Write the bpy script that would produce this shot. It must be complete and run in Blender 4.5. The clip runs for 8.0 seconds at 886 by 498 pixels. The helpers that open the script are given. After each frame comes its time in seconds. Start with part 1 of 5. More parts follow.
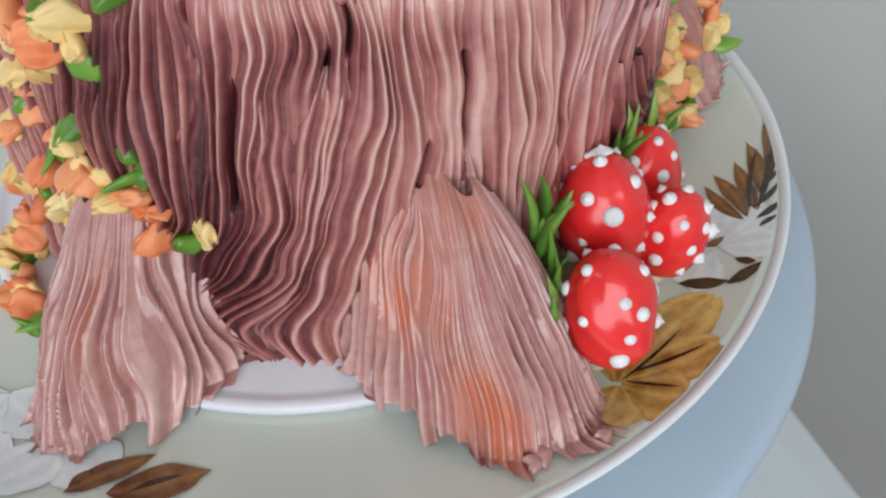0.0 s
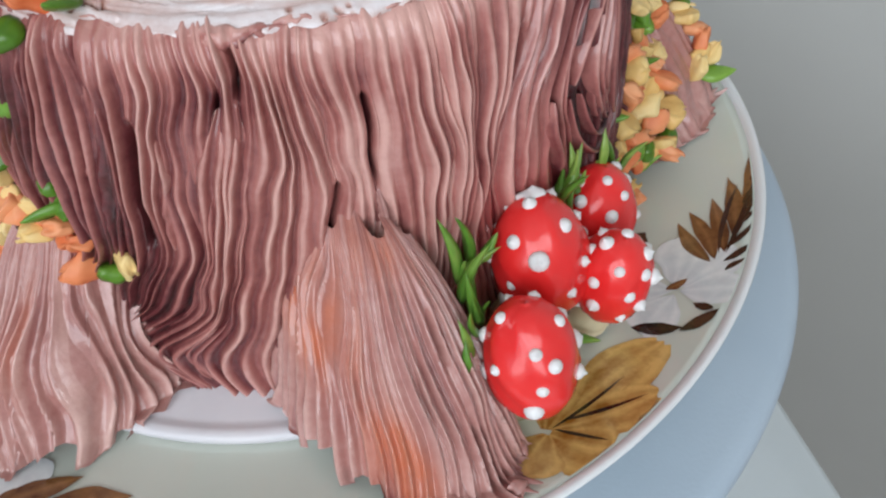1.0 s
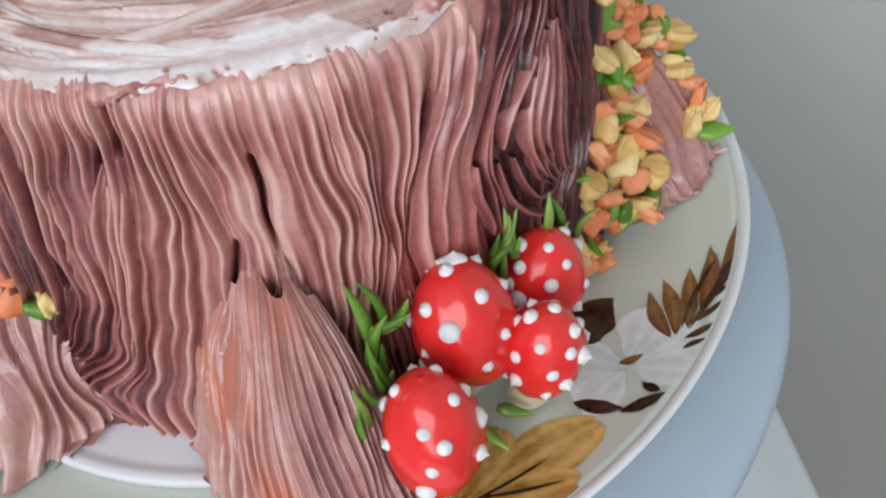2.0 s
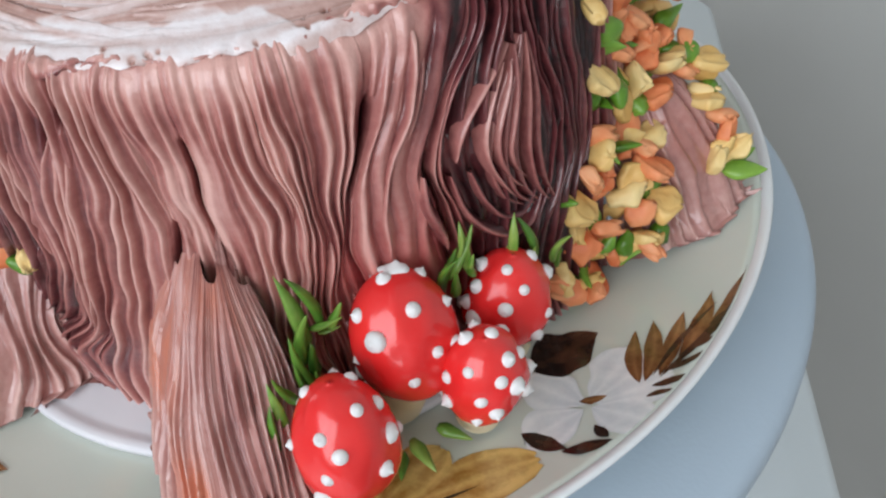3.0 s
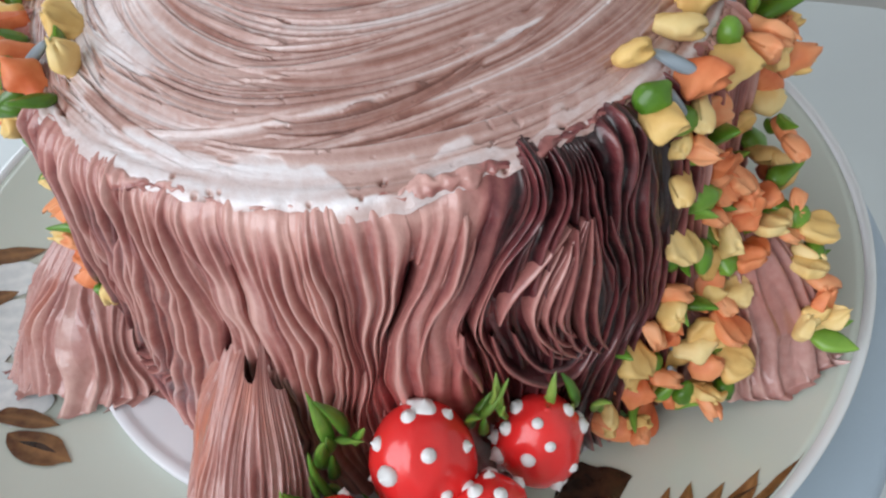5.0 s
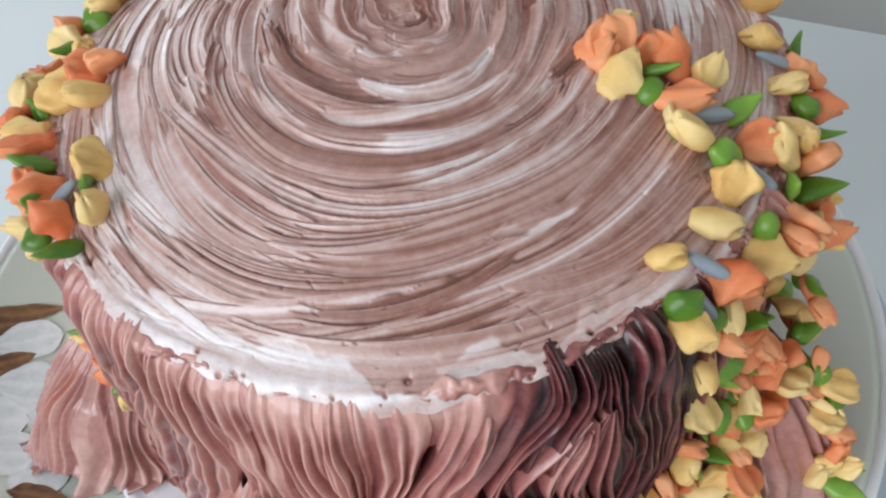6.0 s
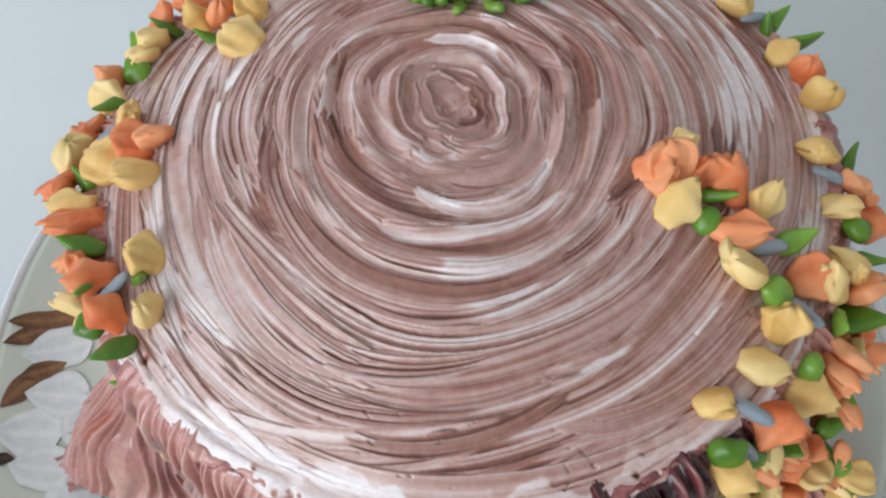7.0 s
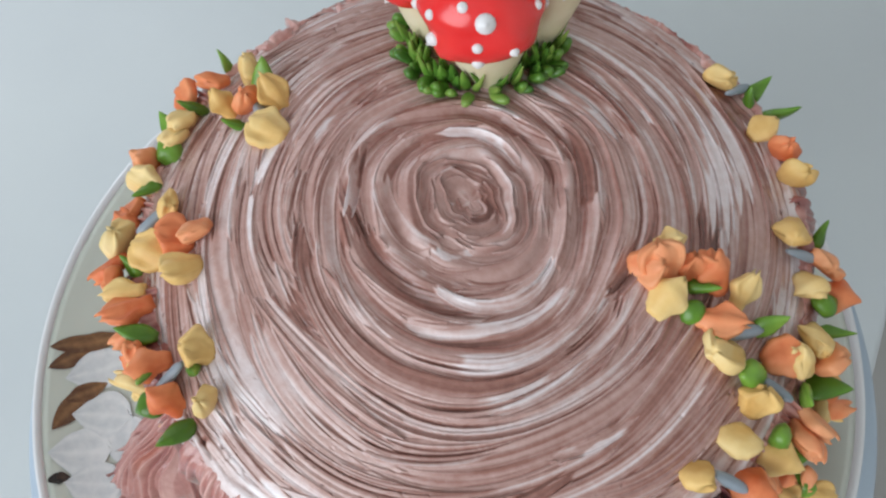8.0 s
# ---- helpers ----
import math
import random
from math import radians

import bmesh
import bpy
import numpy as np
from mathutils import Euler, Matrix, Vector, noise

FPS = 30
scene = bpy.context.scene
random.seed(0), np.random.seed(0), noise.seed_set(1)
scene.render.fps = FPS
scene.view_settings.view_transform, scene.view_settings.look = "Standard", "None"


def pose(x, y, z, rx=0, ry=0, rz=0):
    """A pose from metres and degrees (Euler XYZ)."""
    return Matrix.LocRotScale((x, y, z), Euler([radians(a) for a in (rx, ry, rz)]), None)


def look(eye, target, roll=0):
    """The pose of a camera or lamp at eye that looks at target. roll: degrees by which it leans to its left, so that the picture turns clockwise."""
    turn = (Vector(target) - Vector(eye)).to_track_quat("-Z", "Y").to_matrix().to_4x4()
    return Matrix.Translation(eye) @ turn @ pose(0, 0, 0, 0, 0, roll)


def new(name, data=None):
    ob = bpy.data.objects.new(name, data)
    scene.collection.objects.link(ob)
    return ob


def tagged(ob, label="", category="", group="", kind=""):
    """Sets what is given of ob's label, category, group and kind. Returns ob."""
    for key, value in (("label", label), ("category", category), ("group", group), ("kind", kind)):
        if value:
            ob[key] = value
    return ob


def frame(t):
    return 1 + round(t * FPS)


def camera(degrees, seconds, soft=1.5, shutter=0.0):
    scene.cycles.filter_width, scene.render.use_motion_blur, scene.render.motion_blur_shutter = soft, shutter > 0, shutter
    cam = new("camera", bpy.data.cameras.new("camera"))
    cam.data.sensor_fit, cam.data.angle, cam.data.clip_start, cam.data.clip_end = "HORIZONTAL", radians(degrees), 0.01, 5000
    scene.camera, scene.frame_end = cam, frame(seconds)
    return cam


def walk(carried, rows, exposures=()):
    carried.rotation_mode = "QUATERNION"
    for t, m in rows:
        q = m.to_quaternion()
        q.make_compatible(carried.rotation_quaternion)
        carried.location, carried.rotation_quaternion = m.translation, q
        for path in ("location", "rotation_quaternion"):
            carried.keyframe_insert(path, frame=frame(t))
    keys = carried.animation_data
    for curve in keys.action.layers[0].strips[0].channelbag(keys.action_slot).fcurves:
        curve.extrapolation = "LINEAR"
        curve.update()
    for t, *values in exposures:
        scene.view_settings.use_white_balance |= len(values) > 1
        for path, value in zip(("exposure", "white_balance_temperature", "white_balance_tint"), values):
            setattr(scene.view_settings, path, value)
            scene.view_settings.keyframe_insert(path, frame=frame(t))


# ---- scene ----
cam = camera(54.42, 8.0, soft=2.3)
PATH = [
    (0, (0.04324, -0.19961, 0.16216), (0.03931, 0.00843, -0.05395), -0.98),
    (0.5, (0.05798, -0.19671, 0.16344), (0.04130, 0.01114, -0.05224), -2.74),
    (1, (0.07708, -0.18928, 0.16463), (0.04253, 0.01656, -0.05086), -4.96),
    (1.5, (0.09783, -0.17955, 0.16305), (0.04360, 0.02434, -0.05023), -7.14),
    (2, (0.11385, -0.17004, 0.16437), (0.04081, 0.03121, -0.04578), -8.42),
    (2.2, (0.11959, -0.16731, 0.16256), (0.03925, 0.03118, -0.04755), -8.31),
    (3.3, (0.15566, -0.14573, 0.15767), (0.02043, 0.03021, -0.04422), -10.23),
    (3.5, (0.15647, -0.14129, 0.16027), (0.01538, 0.02351, -0.04694), -10.40),
    (4, (0.16107, -0.13197, 0.16460), (0.00808, 0.02177, -0.04266), -10.59),
    (4.2, (0.16034, -0.12708, 0.16973), (0.00782, 0.02196, -0.04127), -10.02),
    (5.3, (0.14450, -0.10341, 0.19641), (-0.00906, 0.02693, -0.02592), -9.28),
    (5.5, (0.14012, -0.09786, 0.20289), (-0.01306, 0.03107, -0.02052), -8.89),
    (6, (0.12848, -0.08804, 0.21466), (-0.01860, 0.03274, -0.01725), -7.65),
    (6.5, (0.11391, -0.07859, 0.22827), (-0.02380, 0.03258, -0.01396), -6.55),
    (7, (0.09840, -0.07203, 0.24111), (-0.02605, 0.02872, -0.01259), -5.38),
    (7.5, (0.08859, -0.06240, 0.25736), (-0.02573, 0.03143, -0.00366), -5.38),
    (8, (0.07781, -0.05769, 0.27896), (-0.02228, 0.02389, 0.00817), -6.73),
]
walk(cam, [(t, look(eye, target, roll)) for t, eye, target, roll in PATH], [(0, -0.14), (2.2, -0.06), (4.2, 0.0), (6, 0.0), (8, -0.06)])

# ---- world and light ----
ROOM_U, ROOM_V = Vector((0.884, -0.467, 0)), Vector((0.467, 0.884, 0))
FLOOR_Z, CEIL_Z, TABLE_Z = -0.90, 1.55, -0.155


def room(u, v, z=0.0):
    return ROOM_U * u + ROOM_V * v + Vector((0, 0, z))


world = bpy.data.worlds.new("sky")
scene.world = world
world.use_nodes = True
wn = world.node_tree
sky = wn.nodes.new("ShaderNodeTexSky")
sky.sky_type, sky.sun_disc = "NISHITA", False
sky.sun_elevation, sky.sun_rotation = radians(35), radians(40)
wn.links.new(sky.outputs[0], wn.nodes["Background"].inputs[0])
wn.nodes["Background"].inputs[1].default_value = 0.1



def window_light(name, at, target, width, height, energy):
    """Sky light in a window's opening."""
    lamp = bpy.data.lights.new(name, "AREA")
    lamp.shape, lamp.size, lamp.size_y = "RECTANGLE", width, height
    lamp.energy, lamp.color = energy, (0.90, 0.955, 1.0)
    new(name, lamp).matrix_world = look(at, target)


window_light("window_daylight_south", room(0.75, -1.40, 0.75), room(0, 0, 0), 1.7, 1.3, 31.0)
window_light("window_daylight_west", room(-1.68, -0.60, 0.75), room(0, 0, 0), 1.1, 1.3, 10.0)


# ---- materials ----
def material(name, colour, rough=0.5, metal=0.0, spec=0.5, coat=0.0):
    m = bpy.data.materials.new(name)
    m.use_nodes = True
    b = m.node_tree.nodes["Principled BSDF"]
    b.inputs["Base Color"].default_value = (*colour, 1)
    b.inputs["Roughness"].default_value = rough
    b.inputs["Metallic"].default_value = metal
    b.inputs["Specular IOR Level"].default_value = spec
    b.inputs["Coat Weight"].default_value = coat
    return m, m.node_tree, b


def node(nt, kind, **values):
    n = nt.nodes.new(kind)
    for key, value in values.items():
        n.inputs[key].default_value = value
    return n


def ramp(nt, source, stops):
    r = nt.nodes.new("ShaderNodeValToRGB")
    while len(r.color_ramp.elements) < len(stops):
        r.color_ramp.elements.new(0.5)
    for e, (at, colour) in zip(r.color_ramp.elements, stops):
        e.position, e.color = at, (*colour, 1)
    nt.links.new(source, r.inputs[0])
    return r.outputs[0]


def noisy(nt, scale, detail=4.0, rough=0.5, stretch=None):
    tc = nt.nodes.new("ShaderNodeTexCoord")
    n = node(nt, "ShaderNodeTexNoise", Scale=scale, Detail=detail, Roughness=rough)
    if stretch:
        mp = node(nt, "ShaderNodeMapping", Scale=stretch)
        nt.links.new(tc.outputs["Object"], mp.inputs[0])
        nt.links.new(mp.outputs[0], n.inputs["Vector"])
    else:
        nt.links.new(tc.outputs["Object"], n.inputs["Vector"])
    return n.outputs["Fac"]


def bump(nt, b, source, distance, strength=0.5):
    n = node(nt, "ShaderNodeBump", Strength=strength, Distance=distance)
    nt.links.new(source, n.inputs["Height"])
    nt.links.new(n.outputs[0], b.inputs["Normal"])


def mixed(nt, fac, a, b, kind="MIX"):
    m = nt.nodes.new("ShaderNodeMix")
    m.data_type, m.blend_type = "RGBA", kind
    for socket, value in ((m.inputs["Factor"], fac), (m.inputs["A"], a), (m.inputs["B"], b)):
        if isinstance(value, bpy.types.NodeSocket):
            nt.links.new(value, socket)
        else:
            socket.default_value = (*value, 1) if isinstance(value, tuple) else value
    return m.outputs["Result"]


def maths(nt, op, a, b=0.0, clamp=False):
    m = nt.nodes.new("ShaderNodeMath")
    m.operation, m.use_clamp = op, clamp
    for socket, value in zip(m.inputs, (a, b)):
        if isinstance(value, bpy.types.NodeSocket):
            nt.links.new(value, socket)
        else:
            socket.default_value = value
    return m.outputs[0]


def attribute(nt, name):
    a = nt.nodes.new("ShaderNodeAttribute")
    a.attribute_name = name
    return a.outputs["Fac"]


def mottled(name, stops, scale, rough, bump_at=0.0, bump_scale=600.0, spec=0.5, coat=0.0, spread=0.0):
    """A surface whose colour wanders between the stops; spread: how far it differs from piece to piece."""
    m, nt, b = material(name, stops[0][1], rough, spec=spec, coat=coat)
    fac = noisy(nt, scale)
    if spread:
        info = nt.nodes.new("ShaderNodeObjectInfo")
        fac = maths(nt, "ADD", fac, maths(nt, "MULTIPLY", maths(nt, "SUBTRACT", info.outputs["Random"], 0.5), spread))
    nt.links.new(ramp(nt, fac, stops), b.inputs["Base Color"])
    if bump_at:
        bump(nt, b, noisy(nt, bump_scale, 3.0), bump_at)
    return m


def frosting_material(name, pale, middle, wine, deep, stain, rough, gloss=0.4):
    """Two-tone buttercream: "tone" runs from pale to deep cream, with crease shade painted in; "stain" is orange food
    colour.
    """
    m, nt, b = material(name, middle, rough)
    tone = attribute(nt, "tone")
    fine = maths(nt, "MULTIPLY", maths(nt, "SUBTRACT", noisy(nt, 420.0, 5.0, 0.6), 0.5), 0.35)
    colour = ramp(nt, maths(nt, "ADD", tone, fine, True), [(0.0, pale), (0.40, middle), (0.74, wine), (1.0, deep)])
    colour = mixed(nt, maths(nt, "MULTIPLY", attribute(nt, "stain"), maths(nt, "ADD", noisy(nt, 160.0), 0.25), True), colour, stain)
    nt.links.new(colour, b.inputs["Base Color"])
    b.inputs["Coat Weight"].default_value = gloss
    b.inputs["Specular IOR Level"].default_value = 0.45
    b.inputs["Coat Roughness"].default_value = 0.09
    bump(nt, b, noisy(nt, 900.0, 4.0, 0.65), 0.00025, 0.6)
    return m


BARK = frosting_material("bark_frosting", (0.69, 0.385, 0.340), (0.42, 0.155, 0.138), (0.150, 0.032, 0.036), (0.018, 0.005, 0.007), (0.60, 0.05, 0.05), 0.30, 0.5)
TOP = frosting_material("top_frosting", (0.84, 0.77, 0.79), (0.56, 0.362, 0.325), (0.33, 0.150, 0.120), (0.16, 0.065, 0.05), (0.5, 0.12, 0.05), 0.27, 0.5)
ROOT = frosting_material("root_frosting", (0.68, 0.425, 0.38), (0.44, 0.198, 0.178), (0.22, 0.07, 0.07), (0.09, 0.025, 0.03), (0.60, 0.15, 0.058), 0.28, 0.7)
RED = mottled("red_sugar", [(0.3, (0.82, 0.020, 0.022)), (0.7, (0.87, 0.040, 0.038))], 90.0, 0.24, 0.0002, 260.0, coat=0.35)
SPOT = mottled("white_sugar", [(0.3, (0.80, 0.79, 0.80)), (0.7, (0.86, 0.85, 0.85))], 300.0, 0.4)
STEM = mottled("cream_sugar", [(0.3, (0.72, 0.62, 0.40)), (0.7, (0.80, 0.72, 0.52))], 150.0, 0.42)
GREEN = mottled("green_frosting", [(0.25, (0.07, 0.17, 0.012)), (0.5, (0.13, 0.29, 0.03)), (0.75, (0.22, 0.40, 0.06))], 110.0, 0.3, 0.0001, 700.0, spread=0.35)
GRASS = mottled("grass_frosting", [(0.25, (0.05, 0.15, 0.02)), (0.5, (0.12, 0.27, 0.035)), (0.75, (0.26, 0.38, 0.08))], 110.0, 0.3, 0.0001, 700.0, spread=0.4)
ORANGE = mottled("orange_frosting", [(0.2, (0.66, 0.13, 0.04)), (0.5, (0.84, 0.28, 0.12)), (0.8, (0.87, 0.40, 0.20))], 130.0, 0.46, 0.0002, 500.0, spec=0.35, spread=0.4)
YELLOW = mottled("yellow_frosting", [(0.2, (0.70, 0.40, 0.12)), (0.5, (0.84, 0.56, 0.21)), (0.8, (0.88, 0.68, 0.33))], 130.0, 0.46, 0.0002, 500.0, spec=0.35, spread=0.4)
BLUE_GREY = mottled("grey_frosting", [(0.3, (0.26, 0.31, 0.36)), (0.7, (0.36, 0.41, 0.47))], 120.0, 0.35)
CREAM = mottled("cream_glaze", [(0.3, (0.64, 0.68, 0.61)), (0.7, (0.67, 0.71, 0.64))], 25.0, 0.12, coat=0.4)
WHITE_RIM = mottled("white_glaze", [(0.3, (0.78, 0.80, 0.82)), (0.7, (0.82, 0.83, 0.85))], 25.0, 0.15, coat=0.3)
PLASTIC = mottled("turntable_plastic", [(0.3, (0.41, 0.50, 0.60)), (0.7, (0.46, 0.545, 0.64))], 14.0, 0.38, 0.0001, 900.0)
CARD = mottled("cake_board_card", [(0.3, (0.76, 0.75, 0.80)), (0.7, (0.82, 0.80, 0.84))], 40.0, 0.45)
TABLE = mottled("white_laminate", [(0.3, (0.60, 0.64, 0.66)), (0.7, (0.65, 0.69, 0.70))], 6.0, 0.42, 0.0001, 300.0)
WALL = mottled("grey_wall_paint", [(0.3, (0.55, 0.545, 0.525)), (0.7, (0.60, 0.595, 0.575))], 3.0, 0.8, 0.0006, 60.0)
CEIL = mottled("white_ceiling_paint", [(0.3, (0.76, 0.76, 0.75)), (0.7, (0.80, 0.80, 0.79))], 3.0, 0.85)


def floor_material():
    m, nt, b = material("brown_wood_floor", (0.2, 0.15, 0.1), 0.5)
    grain = noisy(nt, 5.0, 5.0, 0.6, (1.0, 9.0, 1.0))
    nt.links.new(ramp(nt, grain, [(0.3, (0.22, 0.195, 0.16)), (0.7, (0.28, 0.25, 0.21))]), b.inputs["Base Color"])
    return m


def print_material(name, dark, light, streak):
    """Printed ceramic decoration with brushed streaks, under the glaze."""
    m, nt, b = material(name, light, 0.14, coat=0.4)
    fac = maths(nt, "ADD", maths(nt, "MULTIPLY", noisy(nt, 260.0, 4.0, 0.6), 0.55), maths(nt, "MULTIPLY", attribute(nt, "along"), streak))
    nt.links.new(ramp(nt, fac, [(0.34, dark), (0.70, light)]), b.inputs["Base Color"])
    return m


FLOOR = floor_material()
PRINTS = {
    "leaf": print_material("brown_print", (0.10, 0.035, 0.012), (0.36, 0.18, 0.07), 0.45),
    "dark": print_material("dark_brown_print", (0.02, 0.012, 0.01), (0.10, 0.045, 0.025), 0.3),
    "gold": print_material("golden_print", (0.32, 0.125, 0.016), (0.80, 0.54, 0.18), 0.5),
    "white": print_material("white_print", (0.66, 0.70, 0.73), (0.89, 0.91, 0.92), 0.5),
}


# ---- mesh helpers ----
def smooth_mesh(name, verts, faces, attributes=None):
    me = bpy.data.meshes.new(name)
    me.from_pydata([tuple(v) for v in verts], [], [tuple(f) for f in faces])
    me.polygons.foreach_set("use_smooth", [True] * len(me.polygons))
    for key, values in (attributes or {}).items():
        me.attributes.new(key, "FLOAT", "POINT").data.foreach_set("value", np.asarray(values, float).ravel())
    me.update()
    return me


def part(name, me, mat, parent=None, label="", m=None):
    if isinstance(me, bmesh.types.BMesh):
        bm, me = me, bpy.data.meshes.new(name)
        bm.to_mesh(me)
        bm.free()
    if not me.materials:
        me.materials.append(mat)
    ob = new(name, me)
    if parent:
        ob.parent = parent
    if m is not None:
        ob.matrix_basis = m
    return tagged(ob, label)


def thing(name, label, category, group="", kind="", at=(0, 0, 0)):
    ob = new(name)
    ob.empty_display_size = 0.01
    ob.location = at
    return tagged(ob, label, category, group, kind)


def grid_faces(rows, cols, wrap=False):
    f = []
    for a in range(rows - 1):
        for b in range(cols if wrap else cols - 1):
            c = (b + 1) % cols
            f.append((a * cols + b, a * cols + c, (a + 1) * cols + c, (a + 1) * cols + b))
    return f


def revolve(name, profile, n=96, centre=(0, 0)):
    """A turned body from (radius, height) pairs, from the bottom's axis to the top's axis."""
    ang = np.linspace(0, 2 * np.pi, n, endpoint=False)
    verts = [(centre[0] + r * np.cos(a), centre[1] + r * np.sin(a), z) for r, z in profile for a in ang]
    return smooth_mesh(name, verts, grid_faces(len(profile), n, True))


def box_mesh(name, size, bevel=0.0, segments=2):
    bm = bmesh.new()
    bmesh.ops.create_cube(bm, size=1.0)
    bmesh.ops.scale(bm, vec=size, verts=bm.verts)
    if bevel:
        bmesh.ops.bevel(bm, geom=bm.edges[:], offset=bevel, segments=segments, affect="EDGES")
    me = bpy.data.meshes.new(name)
    bm.to_mesh(me)
    bm.free()
    return me


def lattice(seed):
    return np.random.RandomState(seed).rand(64, 64)


LATTICES = [lattice(k) for k in range(12)]


def wander(x, y, seed=0):
    """Smooth random numbers from -1 to 1 over a plane."""
    t = LATTICES[seed % 12]
    x, y = np.broadcast_arrays(np.asarray(x, float), np.asarray(y, float))
    i, j = np.floor(x).astype(int), np.floor(y).astype(int)
    u, v = x - i, y - j
    u, v = u * u * (3 - 2 * u), v * v * (3 - 2 * v)
    at = lambda a, b: t[a % 64, b % 64]
    low = at(i, j) * (1 - u) + at(i + 1, j) * u
    high = at(i, j + 1) * (1 - u) + at(i + 1, j + 1) * u
    return 2 * (low * (1 - v) + high * v) - 1


# ---- the room ----
def wall(name, a, b, holes=()):
    """A wall 0.1 m thick from a to b in the room's plan, cut round a window opening (from, to, sill, head)."""
    a, b = Vector(a), Vector(b)
    run = (b - a).length
    pieces = [(0, run, FLOOR_Z, CEIL_Z)]
    for s, e, low, high in holes:
        pieces = [(0, s, FLOOR_Z, CEIL_Z), (e, run, FLOOR_Z, CEIL_Z), (s, e, FLOOR_Z, low), (s, e, high, CEIL_Z)]
    bm = bmesh.new()
    d = (b - a).normalized()
    out = Vector((d.y, -d.x)) * 0.1
    for s, e, low, high in pieces:
        quad = [a + d * s, a + d * e, a + d * e + out, a + d * s + out]
        vs = [bm.verts.new(room(q.x, q.y, z)) for z in (low, high) for q in quad]
        for f in ((0, 1, 2, 3), (7, 6, 5, 4), (0, 4, 5, 1), (1, 5, 6, 2), (2, 6, 7, 3), (3, 7, 4, 0)):
            bm.faces.new([vs[k] for k in f])
    bmesh.ops.recalc_face_normals(bm, faces=bm.faces[:])
    return tagged(part(name, bm, WALL), "plain light grey painted wall", "wall", kind="structure")


U0, U1, V0, V1 = -1.7, 1.7, -1.42, 0.52
wall("wall_north", (U1, V1), (U0, V1))
wall("wall_south", (U0, V0), (U1, V0), [(1.57, 3.33, 0.05, 1.40)])
wall("wall_west", (U0, V1), (U0, V0), [(0.55, 1.69, 0.05, 1.40)])
wall("wall_east", (U1, V0), (U1, V1))


def slab(name, mat, z, thick, label):
    bm = bmesh.new()
    quad = [(U0 - 0.1, V0 - 0.1), (U1 + 0.1, V0 - 0.1), (U1 + 0.1, V1 + 0.1), (U0 - 0.1, V1 + 0.1)]
    vs = [bm.verts.new(room(u, v, h)) for h in (z, z + thick) for u, v in quad]
    for f in ((0, 1, 2, 3), (7, 6, 5, 4), (0, 4, 5, 1), (1, 5, 6, 2), (2, 6, 7, 3), (3, 7, 4, 0)):
        bm.faces.new([vs[k] for k in f])
    bmesh.ops.recalc_face_normals(bm, faces=bm.faces[:])
    return tagged(part(name, bm, mat), label, name, kind="structure")



slab("floor", FLOOR, FLOOR_Z - 0.05, 0.05, "brown wooden floor")
slab("ceiling", CEIL, CEIL_Z, 0.05, "plain white ceiling")


def rounded_slab(name, w, d, h, corner, edge):
    """A table top with rounded corners and softened edges, top face at z = 0."""
    ring = []
    for cx, cy, a0 in ((w / 2, d / 2, 0), (-w / 2, d / 2, 90), (-w / 2, -d / 2, 180), (w / 2, -d / 2, 270)):
        for k in range(9):
            a = radians(a0 + k * 11.25)
            ring.append((cx - math.copysign(corner, cx), cy - math.copysign(corner, cy), math.cos(a), math.sin(a)))
    levels = [(corner - edge, 0.0), (corner - edge * 0.3, -edge * 0.25), (corner, -edge), (corner, -h)]
    verts = [(x + c * r, y + s * r, z) for r, z in levels for x, y, c, s in ring]
    n = len(ring)
    faces = grid_faces(len(levels), n, True) + [tuple(range(n - 1, -1, -1)), tuple(range(3 * n, 4 * n))]
    return smooth_mesh(name, verts, [tuple(reversed(f)) for f in faces])


def side_table():
    edge = math.atan2(0.934, -0.357) - math.pi / 2
    normal, along = Vector((0.934, 0.357, 0)), Vector((-0.357, 0.934, 0))
    centre = normal * (0.181 - 0.36) + along * (0.40 - 0.45)
    t = thing("table", "white laminate side table with rounded corners", "table", at=(centre.x, centre.y, FLOOR_Z))
    t.rotation_euler = (0, 0, edge)
    part("tabletop", rounded_slab("tabletop", 0.72, 0.90, 0.03, 0.03, 0.004), TABLE, t, m=pose(0, 0, TABLE_Z - FLOOR_Z))
    leg = box_mesh("table_leg", (0.045, 0.045, TABLE_Z - FLOOR_Z - 0.03), 0.003)
    for x in (-0.31, 0.31):
        for y in (-0.40, 0.40):
            part("leg", leg, TABLE, t, m=pose(x, y, (TABLE_Z - FLOOR_Z - 0.03) / 2))
    return t


side_table()


